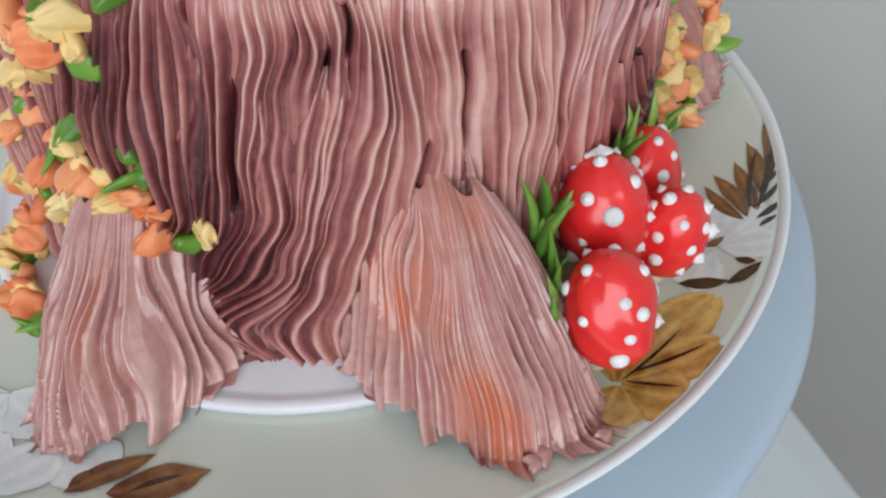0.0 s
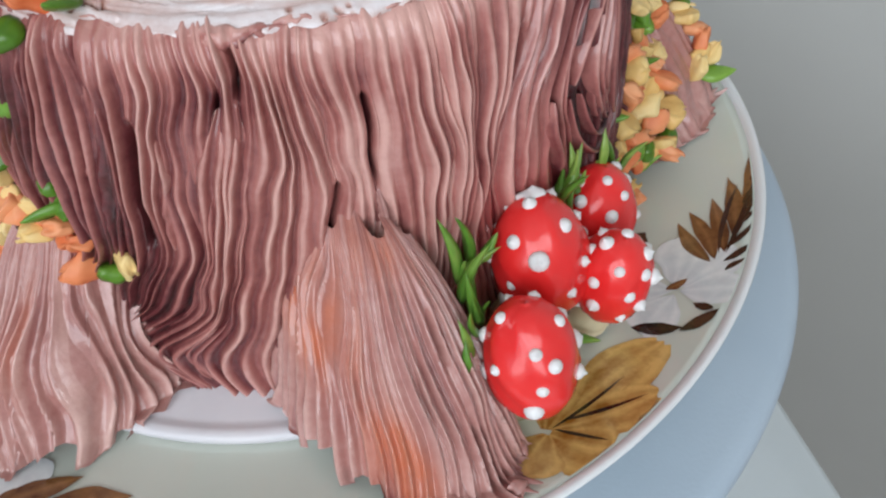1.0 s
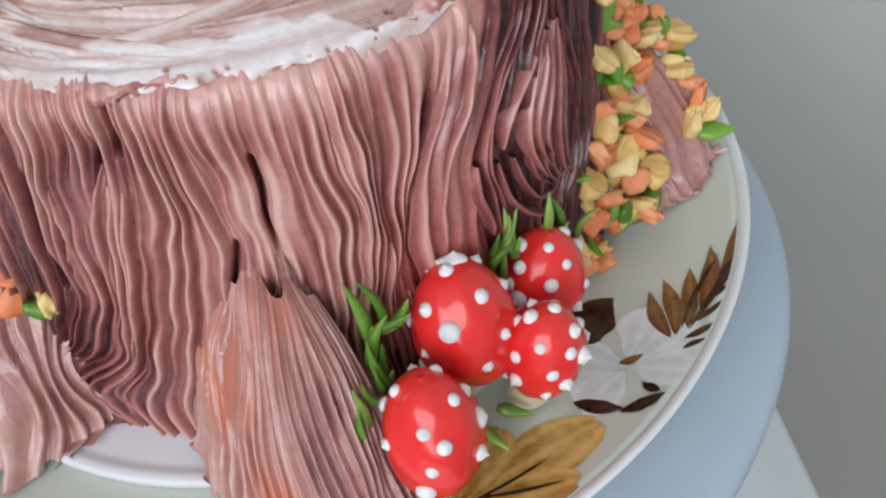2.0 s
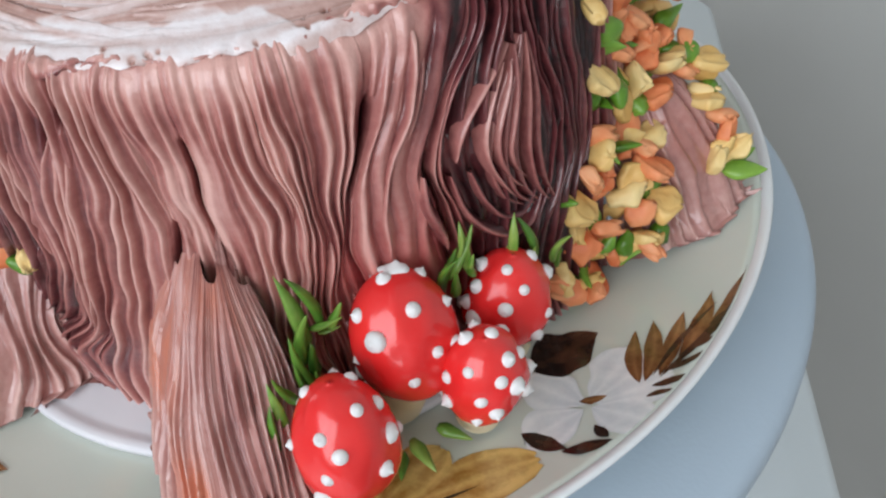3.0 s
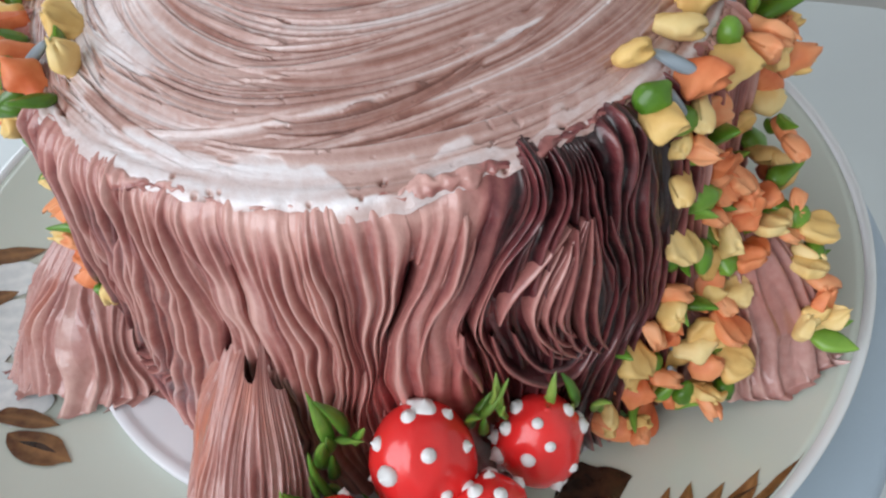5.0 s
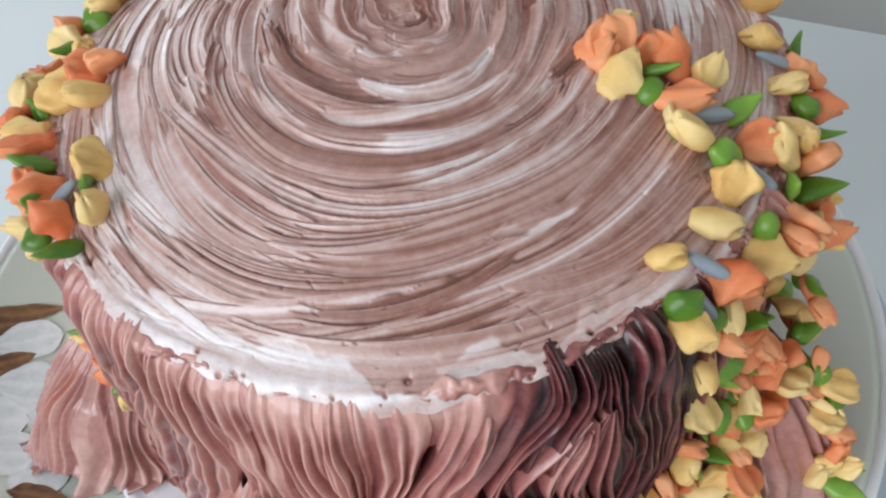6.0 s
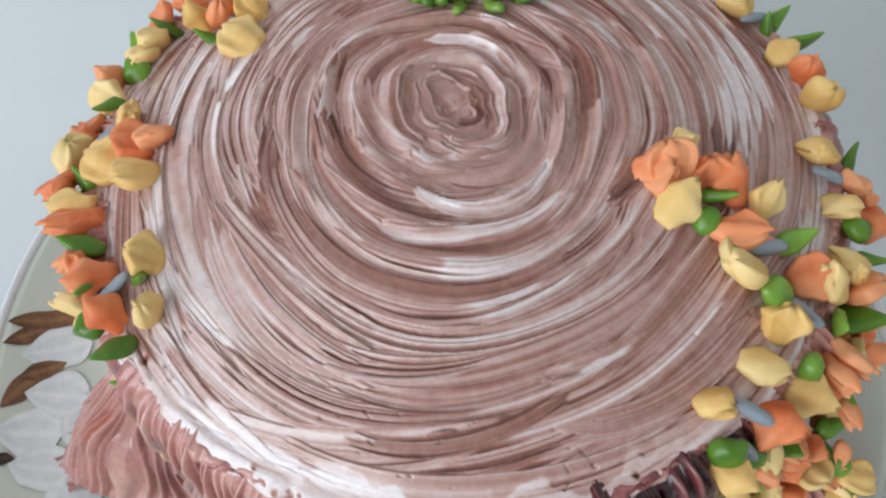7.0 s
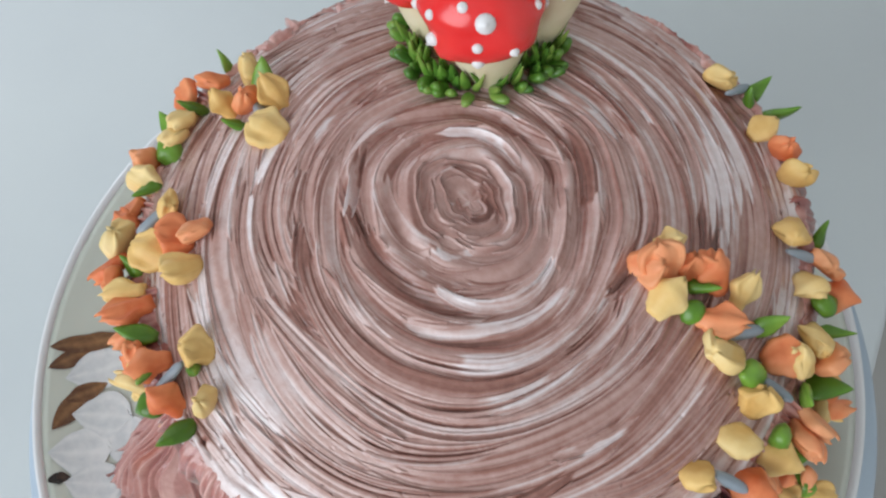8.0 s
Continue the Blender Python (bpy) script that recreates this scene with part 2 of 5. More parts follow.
# ---- turntable, plate and cake board ----
def turntable():
    t = thing("cake_turntable", "pale blue-white plastic cake turntable on a pedestal, standing on the table", "turntable", at=(0, 0, TABLE_Z))
    z = -TABLE_Z
    top = [(0.0, z - 0.024), (0.120, z - 0.026), (0.138, z - 0.030), (0.1455, z - 0.031), (0.1478, z - 0.0285), (0.1490, z - 0.023), (0.1492, z - 0.0185),
           (0.1484, z - 0.0160), (0.1465, z - 0.0146), (0.1440, z - 0.0140), (0.137, z - 0.0130), (0.125, z - 0.0115), (0.110, z - 0.0105), (0.0, z - 0.0105)]
    part("turning_plate", revolve("turning_plate", top, 160), PLASTIC, t)
    stem = [(0.0, 0.010), (0.034, 0.010), (0.030, 0.020), (0.024, 0.050), (0.024, 0.095), (0.030, 0.120), (0.040, z - 0.0245), (0.0, z - 0.0245)]
    part("pedestal", revolve("pedestal", stem, 64), PLASTIC, t)
    foot = [(0.0, 0.0), (0.100, 0.0), (0.103, 0.003), (0.102, 0.007), (0.085, 0.011), (0.034, 0.013), (0.0, 0.013)]
    part("foot", revolve("foot", foot, 96), PLASTIC, t)
    return t


def plate_height(r):
    """The height of the plate's eating surface at a distance from its middle."""
    u = np.clip((r - 0.098) / 0.036, 0, 1)
    return 0.0096 * u * u * (1.25 - 0.25 * u)


def plate():
    t = thing("plate", "cream ceramic plate with white rim and printed brown leaves", "plate", at=(0, 0, -0.0104))
    lift = 0.0104
    r = np.linspace(0.0, 0.1325, 60)
    under = [(0.0, 0.004), (0.070, 0.004), (0.074, 0.0), (0.078, 0.0), (0.080, 0.004), (0.100, 0.0055), (0.120, 0.0105), (0.1325, 0.0160)]
    over = [(float(a), lift + float(plate_height(a))) for a in r[::-1]]
    part("dish", revolve("dish", under + over, 160), CREAM, t)
    h = lift + float(plate_height(0.1326))
    edge = [(0.1322, h - 0.0030), (0.1338, h - 0.0022), (0.1348, h - 0.0006), (0.1351, h + 0.0004), (0.1348, h + 0.0011), (0.1338, h + 0.0010), (0.1326, h + 0.0003), (0.1320, h - 0.0006)]
    part("rim", revolve("rim", edge, 200), WHITE_RIM, t, "glossy white raised rim")
    return t


def printed(kind, x0, y0, x1, y1, width, parent, layer):
    """One printed petal or leaf, laid on the plate's curve from its base to its tip."""
    a, b = np.array((x0, y0)) / 1000, np.array((x1, y1)) / 1000
    d = b - a
    length = np.hypot(*d)
    d /= length
    s = np.array((-d[1], d[0]))
    if kind == "white":
        rows, cols, shape = 13, 9, lambda t: np.sin(np.pi * t ** 1.35) ** 0.62
    elif kind == "gold":
        rows, cols, shape = 13, 9, lambda t: np.sin(np.pi * (0.06 + 0.92 * t) ** 1.7) ** 0.55
    else:
        rows, cols, shape = 13, 5, lambda t: np.sin(np.pi * t ** 0.9) ** 0.85
    verts, along = [], []
    seed = random.random() * 40
    for t in np.linspace(0, 1, rows):
        w = width / 2000 * float(shape(min(max(t, 0.002), 0.998)))
        bend = 0.05 * length * math.sin(math.pi * t) * math.sin(seed)
        for v in np.linspace(-1, 1, cols):
            ragged = 1 + 0.16 * float(wander(t * 5 + seed, v * 2 + seed, 3))
            p = a + d * length * t * (1 + (0.05 * float(wander(v * 3 + seed, seed, 4)) if t > 0.9 else 0)) + s * (v * w * ragged + bend)
            r = min(float(np.hypot(*p)), 0.1318)
            p *= r / max(float(np.hypot(*p)), 1e-6)
            verts.append((p[0], p[1], 0.0104 + float(plate_height(r)) + 0.00022 + layer))
            along.append(0.5 + 0.5 * math.cos(2.6 * math.pi * v) * 0.4 + 0.45 * (t - 0.5))
    names = {"white": "printed_petal", "gold": "printed_petal", "leaf": "printed_leaf", "dark": "printed_stroke"}
    return part(names[kind], smooth_mesh(names[kind], verts, grid_faces(rows, cols), {"along": along}), PRINTS[kind], parent)


turntable()
the_plate = plate()
FROND = [
    ("leaf", 118.1, -38.8, 112.3, -22.6, 4), ("leaf", 119.2, -38.2, 115.5, -18.9, 4.5), ("leaf", 121.7, -36.3, 121.4, -15.2, 4),
    ("leaf", 124.5, -31.7, 126.0, -7.9, 4.5), ("leaf", 127.5, -23.8, 133.2, 2.1, 4.5), ("dark", 120.3, -36.4, 127.9, -11.8, 1.3),
    ("dark", 121.9, -36.8, 131.8, -15.1, 1.6), ("dark", 123.9, -31.4, 133.8, -5.8, 2.0), ("dark", 121.7, -35.1, 129.9, -27.3, 1.6),
    ("dark", 125.3, -27.8, 131.4, -21.8, 1.4), ("dark", 121.0, -39.6, 127.8, -35.4, 2.2), ("dark", 120.8, -43.0, 125.9, -40.3, 1.6),
    ("dark", 127.9, -19.8, 132.8, -12.6, 1.5),
]
BLOSSOM = [
    ("white", 108.8, -46.8, 92.7, -42.7, 12.5), ("white", 109.2, -44.9, 112.3, -27.1, 12.5), ("white", 110.3, -46.0, 124.2, -35.2, 12.5),
    ("white", 110.4, -47.5, 125.2, -50.9, 12.5), ("white", 108.9, -48.4, 100.9, -61.3, 12.5), ("leaf", 107.2, -46.3, 112.5, -43.5, 2.5),
    ("dark", 93.0, -40.0, 103.5, -25.0, 14), ("dark", 98.4, -58.0, 109.6, -60.3, 4), ("dark", 108.8, -61.2, 117.8, -56.2, 3.5),
    ("dark", 116.8, -55.5, 112.8, -52.5, 2.5),
]
GOLD = [
    ("gold", 80.0, -88.0, 104.5, -64.1, 15.0), ("gold", 80.0, -88.0, 102.8, -80.2, 15.0), ("gold", 79.8, -89.5, 92.4, -96.1, 15.5),
    ("gold", 79.2, -89.5, 74.1, -100.4, 15.0), ("gold", 78.8, -88.0, 83.6, -66.7, 15.0), ("dark", 82.3, -85.7, 99.9, -80.2, 1.2),
    ("dark", 80.7, -88.0, 91.9, -92.5, 1.0), ("dark", 80.0, -88.0, 95.9, -73.7, 1.0),
]
BLOSSOM_LEFT = [
    ("white", -43.4, -101.0, -57.4, -89.3, 15), ("white", -43.2, -101.7, -42.5, -113.0, 15), ("white", -41.9, -101.7, -28.4, -113.0, 15),
    ("white", -44.2, -100.3, -43.1, -87.8, 14), ("leaf", -47.4, -101.7, -43.1, -96.0, 4), ("leaf", -27.1, -115.2, -7.6, -108.6, 10),
    ("leaf", -35.0, -114.5, -28.3, -109.1, 6), ("dark", -50.7, -113.0, -44.9, -109.1, 8), ("dark", -22.7, -114.5, -12.7, -109.7, 1.6),
]
COTTON = [
    ("leaf", -87.1, -98.3, -83.7, -76.8, 7), ("leaf", -69.1, -109.4, -73.3, -90.7, 7), ("white", -81.0, -96.6, -73.4, -78.2, 15),
    ("white", -63.5, -114.4, -52.1, -100.7, 16), ("white", -69.8, -102.1, -56.6, -89.3, 15), ("white", -52.5, -116.3, -40.5, -104.6, 15),
    ("dark", -55.9, -119.6, -52.7, -114.0, 4), ("leaf", -92.8, -93.6, -81.6, -72.5, 7), ("leaf", -74.8, -100.7, -71.6, -88.0, 6),
    ("leaf", -35.4, -115.4, -20.1, -104.9, 6),
]
layer = 0.0
for rows in (GOLD, BLOSSOM, FROND, BLOSSOM_LEFT, COTTON):
    for kind, *numbers in rows:
        layer += 0.000006
        printed(kind, *numbers, the_plate, layer)

CAKE = (0.011, 0.005)
board = [(0.0, 0.0004), (0.0985, 0.0004), (0.0996, 0.0010), (0.0996, 0.0026), (0.0988, 0.0033), (0.0965, 0.0033), (0.0955, 0.0028), (0.0940, 0.0030), (0.0, 0.0030)]
tagged(part("cake_board", revolve("cake_board", [(r * 0.9036, z) for r, z in board], 128, (0.004, -0.005)), CARD), "thin round white cake board under the cake", "cake board")


# ---- the cake ----
def cake_profile():
    """(radius, height) from the middle of the top over the edge and down the side, with the way along it."""
    p = [(a, 0.110 - 0.016 * (a / 0.08) ** 3) for a in np.linspace(0, 0.076, 60)]
    z = p[-1][1]
    p += [(0.076 + 0.006 * math.sin(k), z - 0.007 * (1 - math.cos(k))) for k in np.linspace(0, math.pi / 2, 10)[1:]]
    z = p[-1][1]
    p += [(0.082 + 0.004 * (z - h) / 0.09, h) for h in np.linspace(z, 0.002, 40)[1:]]
    p = np.array(p)
    return p, np.r_[0, np.cumsum(np.hypot(*np.diff(p, axis=0).T))]


PROFILE, WAY = cake_profile()
SIDE_TOP = 0.0875


def dip(az, r):
    """The front of the rim hangs a little lower."""
    return -0.004 * np.exp(-(((np.asarray(az) + 60) / 40) ** 2)) * np.clip((np.asarray(r) - 0.045) / 0.035, 0, 1)


def on_cake(az, way, lift=0.0):
    """The place and the outward direction at an azimuth (degrees) and a way (m) along the profile."""
    way = min(way, WAY[-1] - 0.003)
    r, z = np.interp(way, WAY, PROFILE[:, 0]), np.interp(way, WAY, PROFILE[:, 1])
    r2, z2 = np.interp(way + 0.002, WAY, PROFILE[:, 0]), np.interp(way + 0.002, WAY, PROFILE[:, 1])
    r1, z1 = np.interp(way - 0.002, WAY, PROFILE[:, 0]), np.interp(way - 0.002, WAY, PROFILE[:, 1])
    slope = math.hypot(r2 - r1, z2 - z1)
    nr, nz = -(z2 - z1) / slope, (r2 - r1) / slope
    z += float(dip(az, r)) * min(max(z / 0.09, 0), 1)
    a = radians(az)
    r, z = r + nr * lift, z + nz * lift
    return Vector((CAKE[0] + r * math.cos(a), CAKE[1] + r * math.sin(a), z)), Vector((nr * math.cos(a), nr * math.sin(a), nz))


def side_radius(z):
    return 0.082 + 0.004 * np.clip((0.0885 - z) / 0.09, 0, 1)


cake = thing("stump_cake", "tree-stump cake with ridged pinkish-brown bark frosting and a swirled top", "cake", at=(CAKE[0], CAKE[1], 0.003))
HOME = Vector((CAKE[0], CAKE[1], 0.003))


def cake_part(name, verts, faces, mat, attributes=None, label=""):
    v = np.asarray(verts, float) - np.array(HOME)
    return part(name, smooth_mesh(name, v, faces, attributes), mat, cake, label)


# broad pale sweeps of the knife: radius, azimuth, degrees along, half width
PALE_SWEEPS = [
    (0.034, -45, 85, 0.0030), (0.021, -30, 80, 0.0016), (0.016, 120, 90, 0.0016), (0.053, 62, 46, 0.0015), (0.060, 58, 52, 0.0022),
    (0.067, 66, 44, 0.0018), (0.036, 196, 40, 0.0020), (0.047, 205, 36, 0.0016), (0.027, 215, 50, 0.0015), (0.058, -20, 24, 0.0014),
    (0.066, -105, 34, 0.0018), (0.071, -85, 38, 0.0015), (0.062, -118, 30, 0.0014),
]


def cake_top():
    """The swirled top: combed rings round a middle, wandering, with pale smears and a pale ragged edge."""
    n_r, n_a = 430, 1300
    mid = np.array((0.0110, 0.0062))
    a = np.linspace(0, 2 * np.pi, n_a, endpoint=False)[None, :]
    rho = np.linspace(0.0, 1.0, n_r)[:, None] ** 0.9
    # rim point for each direction from the swirl's middle
    d = np.stack([np.cos(a[0]), np.sin(a[0])], -1)
    off = mid - np.array(CAKE)
    half = d @ off
    edge = 0.0794 + 0.0010 * wander(a[0] * 9 / 6.2832 * 4, 3.0, 5) + 0.0006 * wander(a[0] * 26 / 6.2832 * 4, 8.0, 6)
    reach = (-half + np.sqrt(half ** 2 - off @ off + edge ** 2))[None, :]
    run = rho * reach
    x, y = mid[0] + run * np.cos(a), mid[1] + run * np.sin(a)
    rc = np.hypot(x - CAKE[0], y - CAKE[1])
    az = np.degrees(np.arctan2(y - CAKE[1], x - CAKE[0]))
    z = np.interp(rc, PROFILE[:, 0], PROFILE[:, 1]) + dip(az, rc)
    # the seam where the outer strokes meet at the front
    seam = np.abs((np.degrees(a) + 62 + 180) % 360 - 180)
    kink = 0.0035 * np.exp(-(seam / 30) ** 2) * np.clip((run - 0.04) / 0.03, 0, 1)
    cx, sx = np.cos(a), np.sin(a)
    warp = 0.0030 * wander(cx * 0.8 + 9, sx * 0.8 + run * 14, 1) + 0.0007 * wander(cx * 2.4 + 7 + run * 50, sx * 2.4 + run * 40, 2)
    middle = np.clip(run / 0.010, 0, 1)
    q = run + warp - kink
    lift = 0.0002 * wander(q / 0.0016, cx * 3 + sx * 2, 3)
    tone = 0.50 + 0.2 * wander(q / 0.0019, cx * 2.6 + 5, 1)
    ring = np.sin(2 * np.pi * (q / 0.0068 - a / (2 * np.pi)) + 0.9 * wander(cx * 1.5, sx * 1.5 + q * 60, 3))
    # short strokes of a palette knife laid over one another, each with its own scratches and a lip pushed up along its edge
    rng = random.Random(17)
    turns = np.arange(n_a) / n_a
    for k in range(330 + len(PALE_SWEEPS)):
        hub = 316 <= k < 330
        r0 = rng.uniform(0.002, 0.011) if hub else 0.086 * math.sqrt(rng.uniform(0.012, 1.0))
        half = rng.uniform(0.0012, 0.0024) if hub else rng.uniform(0.0016, 0.0046) * (0.6 + 0.4 * min(r0 / 0.04, 1))
        extent = (rng.uniform(100, 220) if hub else rng.uniform(40, 135) * (0.045 / max(r0, 0.02)) ** 0.4) / 360
        begin, seed = rng.random(), rng.random() * 60
        slope, bow = rng.gauss(0.0, 0.0045) * (0.3 if hub else 1), rng.gauss(0, 0.0016)
        rough = min(0.35 + max(r0 - 0.015, 0) / 0.035, 1.0)
        raised, tilt, shade = rng.gauss(0.0, 0.00022), rng.gauss(0, 0.00030), rng.gauss(0, 0.10)
        pale = rng.random() < 0.16
        if k >= 330:
            r0, degrees_at, wide, half = PALE_SWEEPS[k - 330]
            extent, begin, slope, pale = wide / 360, ((degrees_at - wide / 2) / 360) % 1.0, 0.002, True
        inside = np.nonzero((turns - begin) % 1.0 < extent)[0]
        b = (((turns[inside] - begin) % 1.0) / extent)[None, :]
        path = r0 + slope * (b - 0.5) + bow * np.sin(np.pi * b)
        p = (q[:, inside] - path) / (half * (0.75 + 0.25 * np.sin(np.pi * b)))
        near = np.nonzero((np.abs(p) < 1).any(axis=1))[0]
        if not len(near):
            continue
        rows = slice(near[0], near[-1] + 1)
        p = p[rows]
        across = p * half
        end = 0.10 + 0.09 * wander(across / 0.0007 + seed, seed, 5)
        m = np.clip((1 - np.abs(p)) / 0.14, 0, 1) * np.clip((b - end) / 0.03, 0, 1) * np.clip((1 - b - 1.4 * end) / 0.03, 0, 1)
        scratch = np.clip(2.4 * (wander(across / 0.00042 + seed, b * 2.2 + seed, 6) - 0.25), 0, 1) * np.clip(0.5 + wander(b * 3 + seed, across / 0.002, 2), 0, 1)
        comb = wander(across / 0.00050 + seed * 3, b * 2.0 + seed, 7)
        lip = np.exp(-((np.abs(p) - 0.80) / 0.13) ** 2)
        h = raised + tilt * p + rough * (0.00014 * comb - 0.00070 * scratch) + 0.00028 * lip + (0.0006 * lip if hub else 0)
        h = h - 0.00035 * (np.abs(p) > 0.93)
        c = 0.54 + shade + rough * (0.17 * comb + 0.34 * scratch) + 0.16 * wander(across / 0.0016 + seed, b * 1.4 + seed, 8) - 0.14 * lip * np.clip(wander(b * 4 + seed, p + seed, 9) + 0.4, 0, 1)
        if pale:
            c = c - 0.40 * np.clip(3.0 * (wander(across / 0.0022 + seed, b * 3 + seed, 10) + 0.30 * wander(across / 0.0007 + seed, b * 9 + seed, 4) + (0.25 if k >= 330 else 0.0)), 0, 1)
        patch = np.ix_(np.arange(rows.start, rows.stop), inside)
        lift[patch] = lift[patch] * (1 - m) + h * m
        tone[patch] = tone[patch] * (1 - m) + c * m
    swirl = np.exp(-((run - 0.022) / 0.020) ** 2)
    tone = tone - 0.10 * ring * swirl
    lift = lift * (0.35 + 0.65 * middle) + 0.00075 * ring * swirl * middle + 0.0009 * wander(x * 45, y * 45, 8) * middle - 0.0012 * np.exp(-(run / 0.006) ** 2)
    holes = 0 * x
    pit = wander(x * 800, y * 800, 9)
    lift -= 0.0006 * (pit > 0.84) * np.clip((rc - 0.055) / 0.02, 0, 1)
    # small torn holes along the front of the rim
    for k in range(30):
        az0, r1, size = radians(rng.choice((-95, -72, -66, -48, -30, -22)) + rng.gauss(0, 5)), rng.gauss(0.0782, 0.0010), rng.uniform(0.0003, 0.0007)
        hole = np.exp(-(((x - CAKE[0] - r1 * math.cos(az0)) ** 2 + (y - CAKE[1] - r1 * math.sin(az0)) ** 2) / size ** 2))
        lift, holes = lift - 0.0012 * hole, np.maximum(holes, hole)
    # the last rows roll over the edge
    roll = np.clip((rho - 0.955) / 0.045, 0, 1)
    hang = 1 + 0.5 * wander(a * 7, 2.0, 10) + 0.5 * wander(a * 33, 4.0, 11)
    z = z + lift * (1 - 0.6 * roll) - 0.0012 * roll ** 2.2 * hang
    lip = 0.0009 * np.sin(roll * np.pi * 0.5) * (1 + 0.25 * wander(a * 16, 9.0, 2))
    x, y = x + np.cos(np.radians(az)) * lip, y + np.sin(np.radians(az)) * lip
    front = np.exp(-((((az + 68) + 180) % 360 - 180) / 52) ** 2)
    band = np.clip((rc - 0.0768 - 0.0045 * wander(az / 9, 4.0, 7) - 0.0022 * wander(az / 2.5, q * 500, 8)) / 0.0008, 0, 1) * (0.15 + 0.85 * front)
    pale_side = np.clip((rc - 0.040) / 0.02, 0, 1) * np.exp(-((((az + 96) + 180) % 360 - 180) / 36) ** 2) * 0.20
    tone = tone - pale_side + 0.05 * np.exp(-((((az + 22) + 180) % 360 - 180) / 50) ** 2) * np.clip((rc - 0.025) / 0.02, 0, 1)
    tone = np.clip(tone, 0.10, 1) * (1 - band) + (0.14 + 0.22 * wander(q / 0.0012, cx * 6 + 3, 4)) * band
    # holes darkened as well, their inner shade put into the tone
    tone = tone + 0.7 * holes
    z = z - lift * 0.7 * band * (1 - holes)
    verts = np.stack([x, y, z], -1).reshape(-1, 3)
    cake_part("swirled_top", verts, grid_faces(n_r, n_a, True), TOP, {"tone": np.clip(tone, 0, 1), "stain": np.zeros(tone.size)}, "combed swirl of pinkish-brown and pale frosting")


def dark_zone(az, z):
    """Where the cream was piped from the dark bag on the right, with darker patches on the left and back."""
    right = 1.3 * np.exp(-(((az + 18 - 3 * (z - 0.05) / 0.04 + 2 * wander(az / 3, z * 60, 2)) / 17) ** 6) - ((z - 0.050) / 0.052) ** 6)
    left = 0.68 * np.exp(-(((az + 113) / 15) ** 2) - ((z - 0.062) / 0.038) ** 4) + 0.4 * np.exp(-(((az + 100) / 8) ** 2) - ((z - 0.035) / 0.02) ** 2)
    right = right + 0.14 * np.exp(-(((az + 38) / 7) ** 2) - ((z - 0.050) / 0.045) ** 4)
    back = 0.4 * np.exp(-(((az - 60) / 40) ** 2))
    return np.clip(right + left + back, 0, 1)


# how the strokes run down the side: azimuth at seven heights, from the rim to the foot
RUN_Z = (0.088, 0.074, 0.060, 0.046, 0.032, 0.018, 0.004)
RUNS_LEFT = [
    (-150, -150, -150, -150, -150, -150, -150), (-112, -114, -117, -116, -115, -114, -114), (-104, -108, -110, -107.5, -110, -112, -112),
    (-97, -97, -100, -101, -107, -110, -109), (-93.8, -94.4, -97.5, -98, -104, -108, -105.5), (-89.3, -90.3, -93, -94.2, -99, -106, -102),
    (-86.3, -87.7, -89, -90.3, -93.8, -101.5, -98.5), (-82.4, -83.6, -85, -86.6, -89, -96.5, -95.5), (-78.4, -79.7, -81, -83.2, -86.8, -88.5, -91),
    (-76.4, -76.2, -77, -79.2, -82.5, -84.5, -87), (-72, -71, -71, -73, -75, -77, -79), (-65.7, -65.8, -65.8, -66, -66, -66, -66),
]
RUNS_RIGHT = [
    (-56.5, -56.2, -55.8, -56, -57, -57, -56), (-49.8, -50.2, -51.2, -52.6, -53, -53, -52), (-37.6, -41.5, -45.6, -47, -47, -46, -45),
    (-32.1, -37, -42.2, -43.4, -43, -42, -41), (-29.6, -33.7, -38.7, -40.2, -39, -38, -37), (-25.2, -31.9, -34.8, -33.6, -33, -32, -32),
    (-20, -17.5, -15, -17.5, -24, -26, -26), (-13.1, -11, -9.8, -10.3, -15.2, -18, -18), (0, 0, 0, 0, -3, -5, -6), (20, 20, 20, 20, 20, 20, 20),
]


def flow(u, z):
    """Sideways drift, in degrees, of the stroke that starts at azimuth u on its way down."""
    u, z = np.broadcast_arrays(np.asarray(u, float), np.asarray(z, float))
    rows = np.array(RUNS_LEFT + RUNS_RIGHT, float)
    weights = [np.exp(-((z - h) / 0.0095) ** 2) for h in RUN_Z]
    f = sum(w * (np.interp(u, rows[:, 0], rows[:, k]) - np.clip(u, -150, 20)) for k, w in enumerate(weights)) / (sum(weights) + 1e-9)
    f = f - 5.0 * np.exp(-((z - 0.013) / 0.008) ** 2 - ((u + 87) / 11) ** 2)
    return f + 0.8 * wander(u / 16 + 7, z * 34 + 4, 2) + 1.0 * wander(u / 8 + 5, z * 80 + 3, 4) + 0.45 * wander(u / 3.5 + 9, z * 130 + 3, 6)


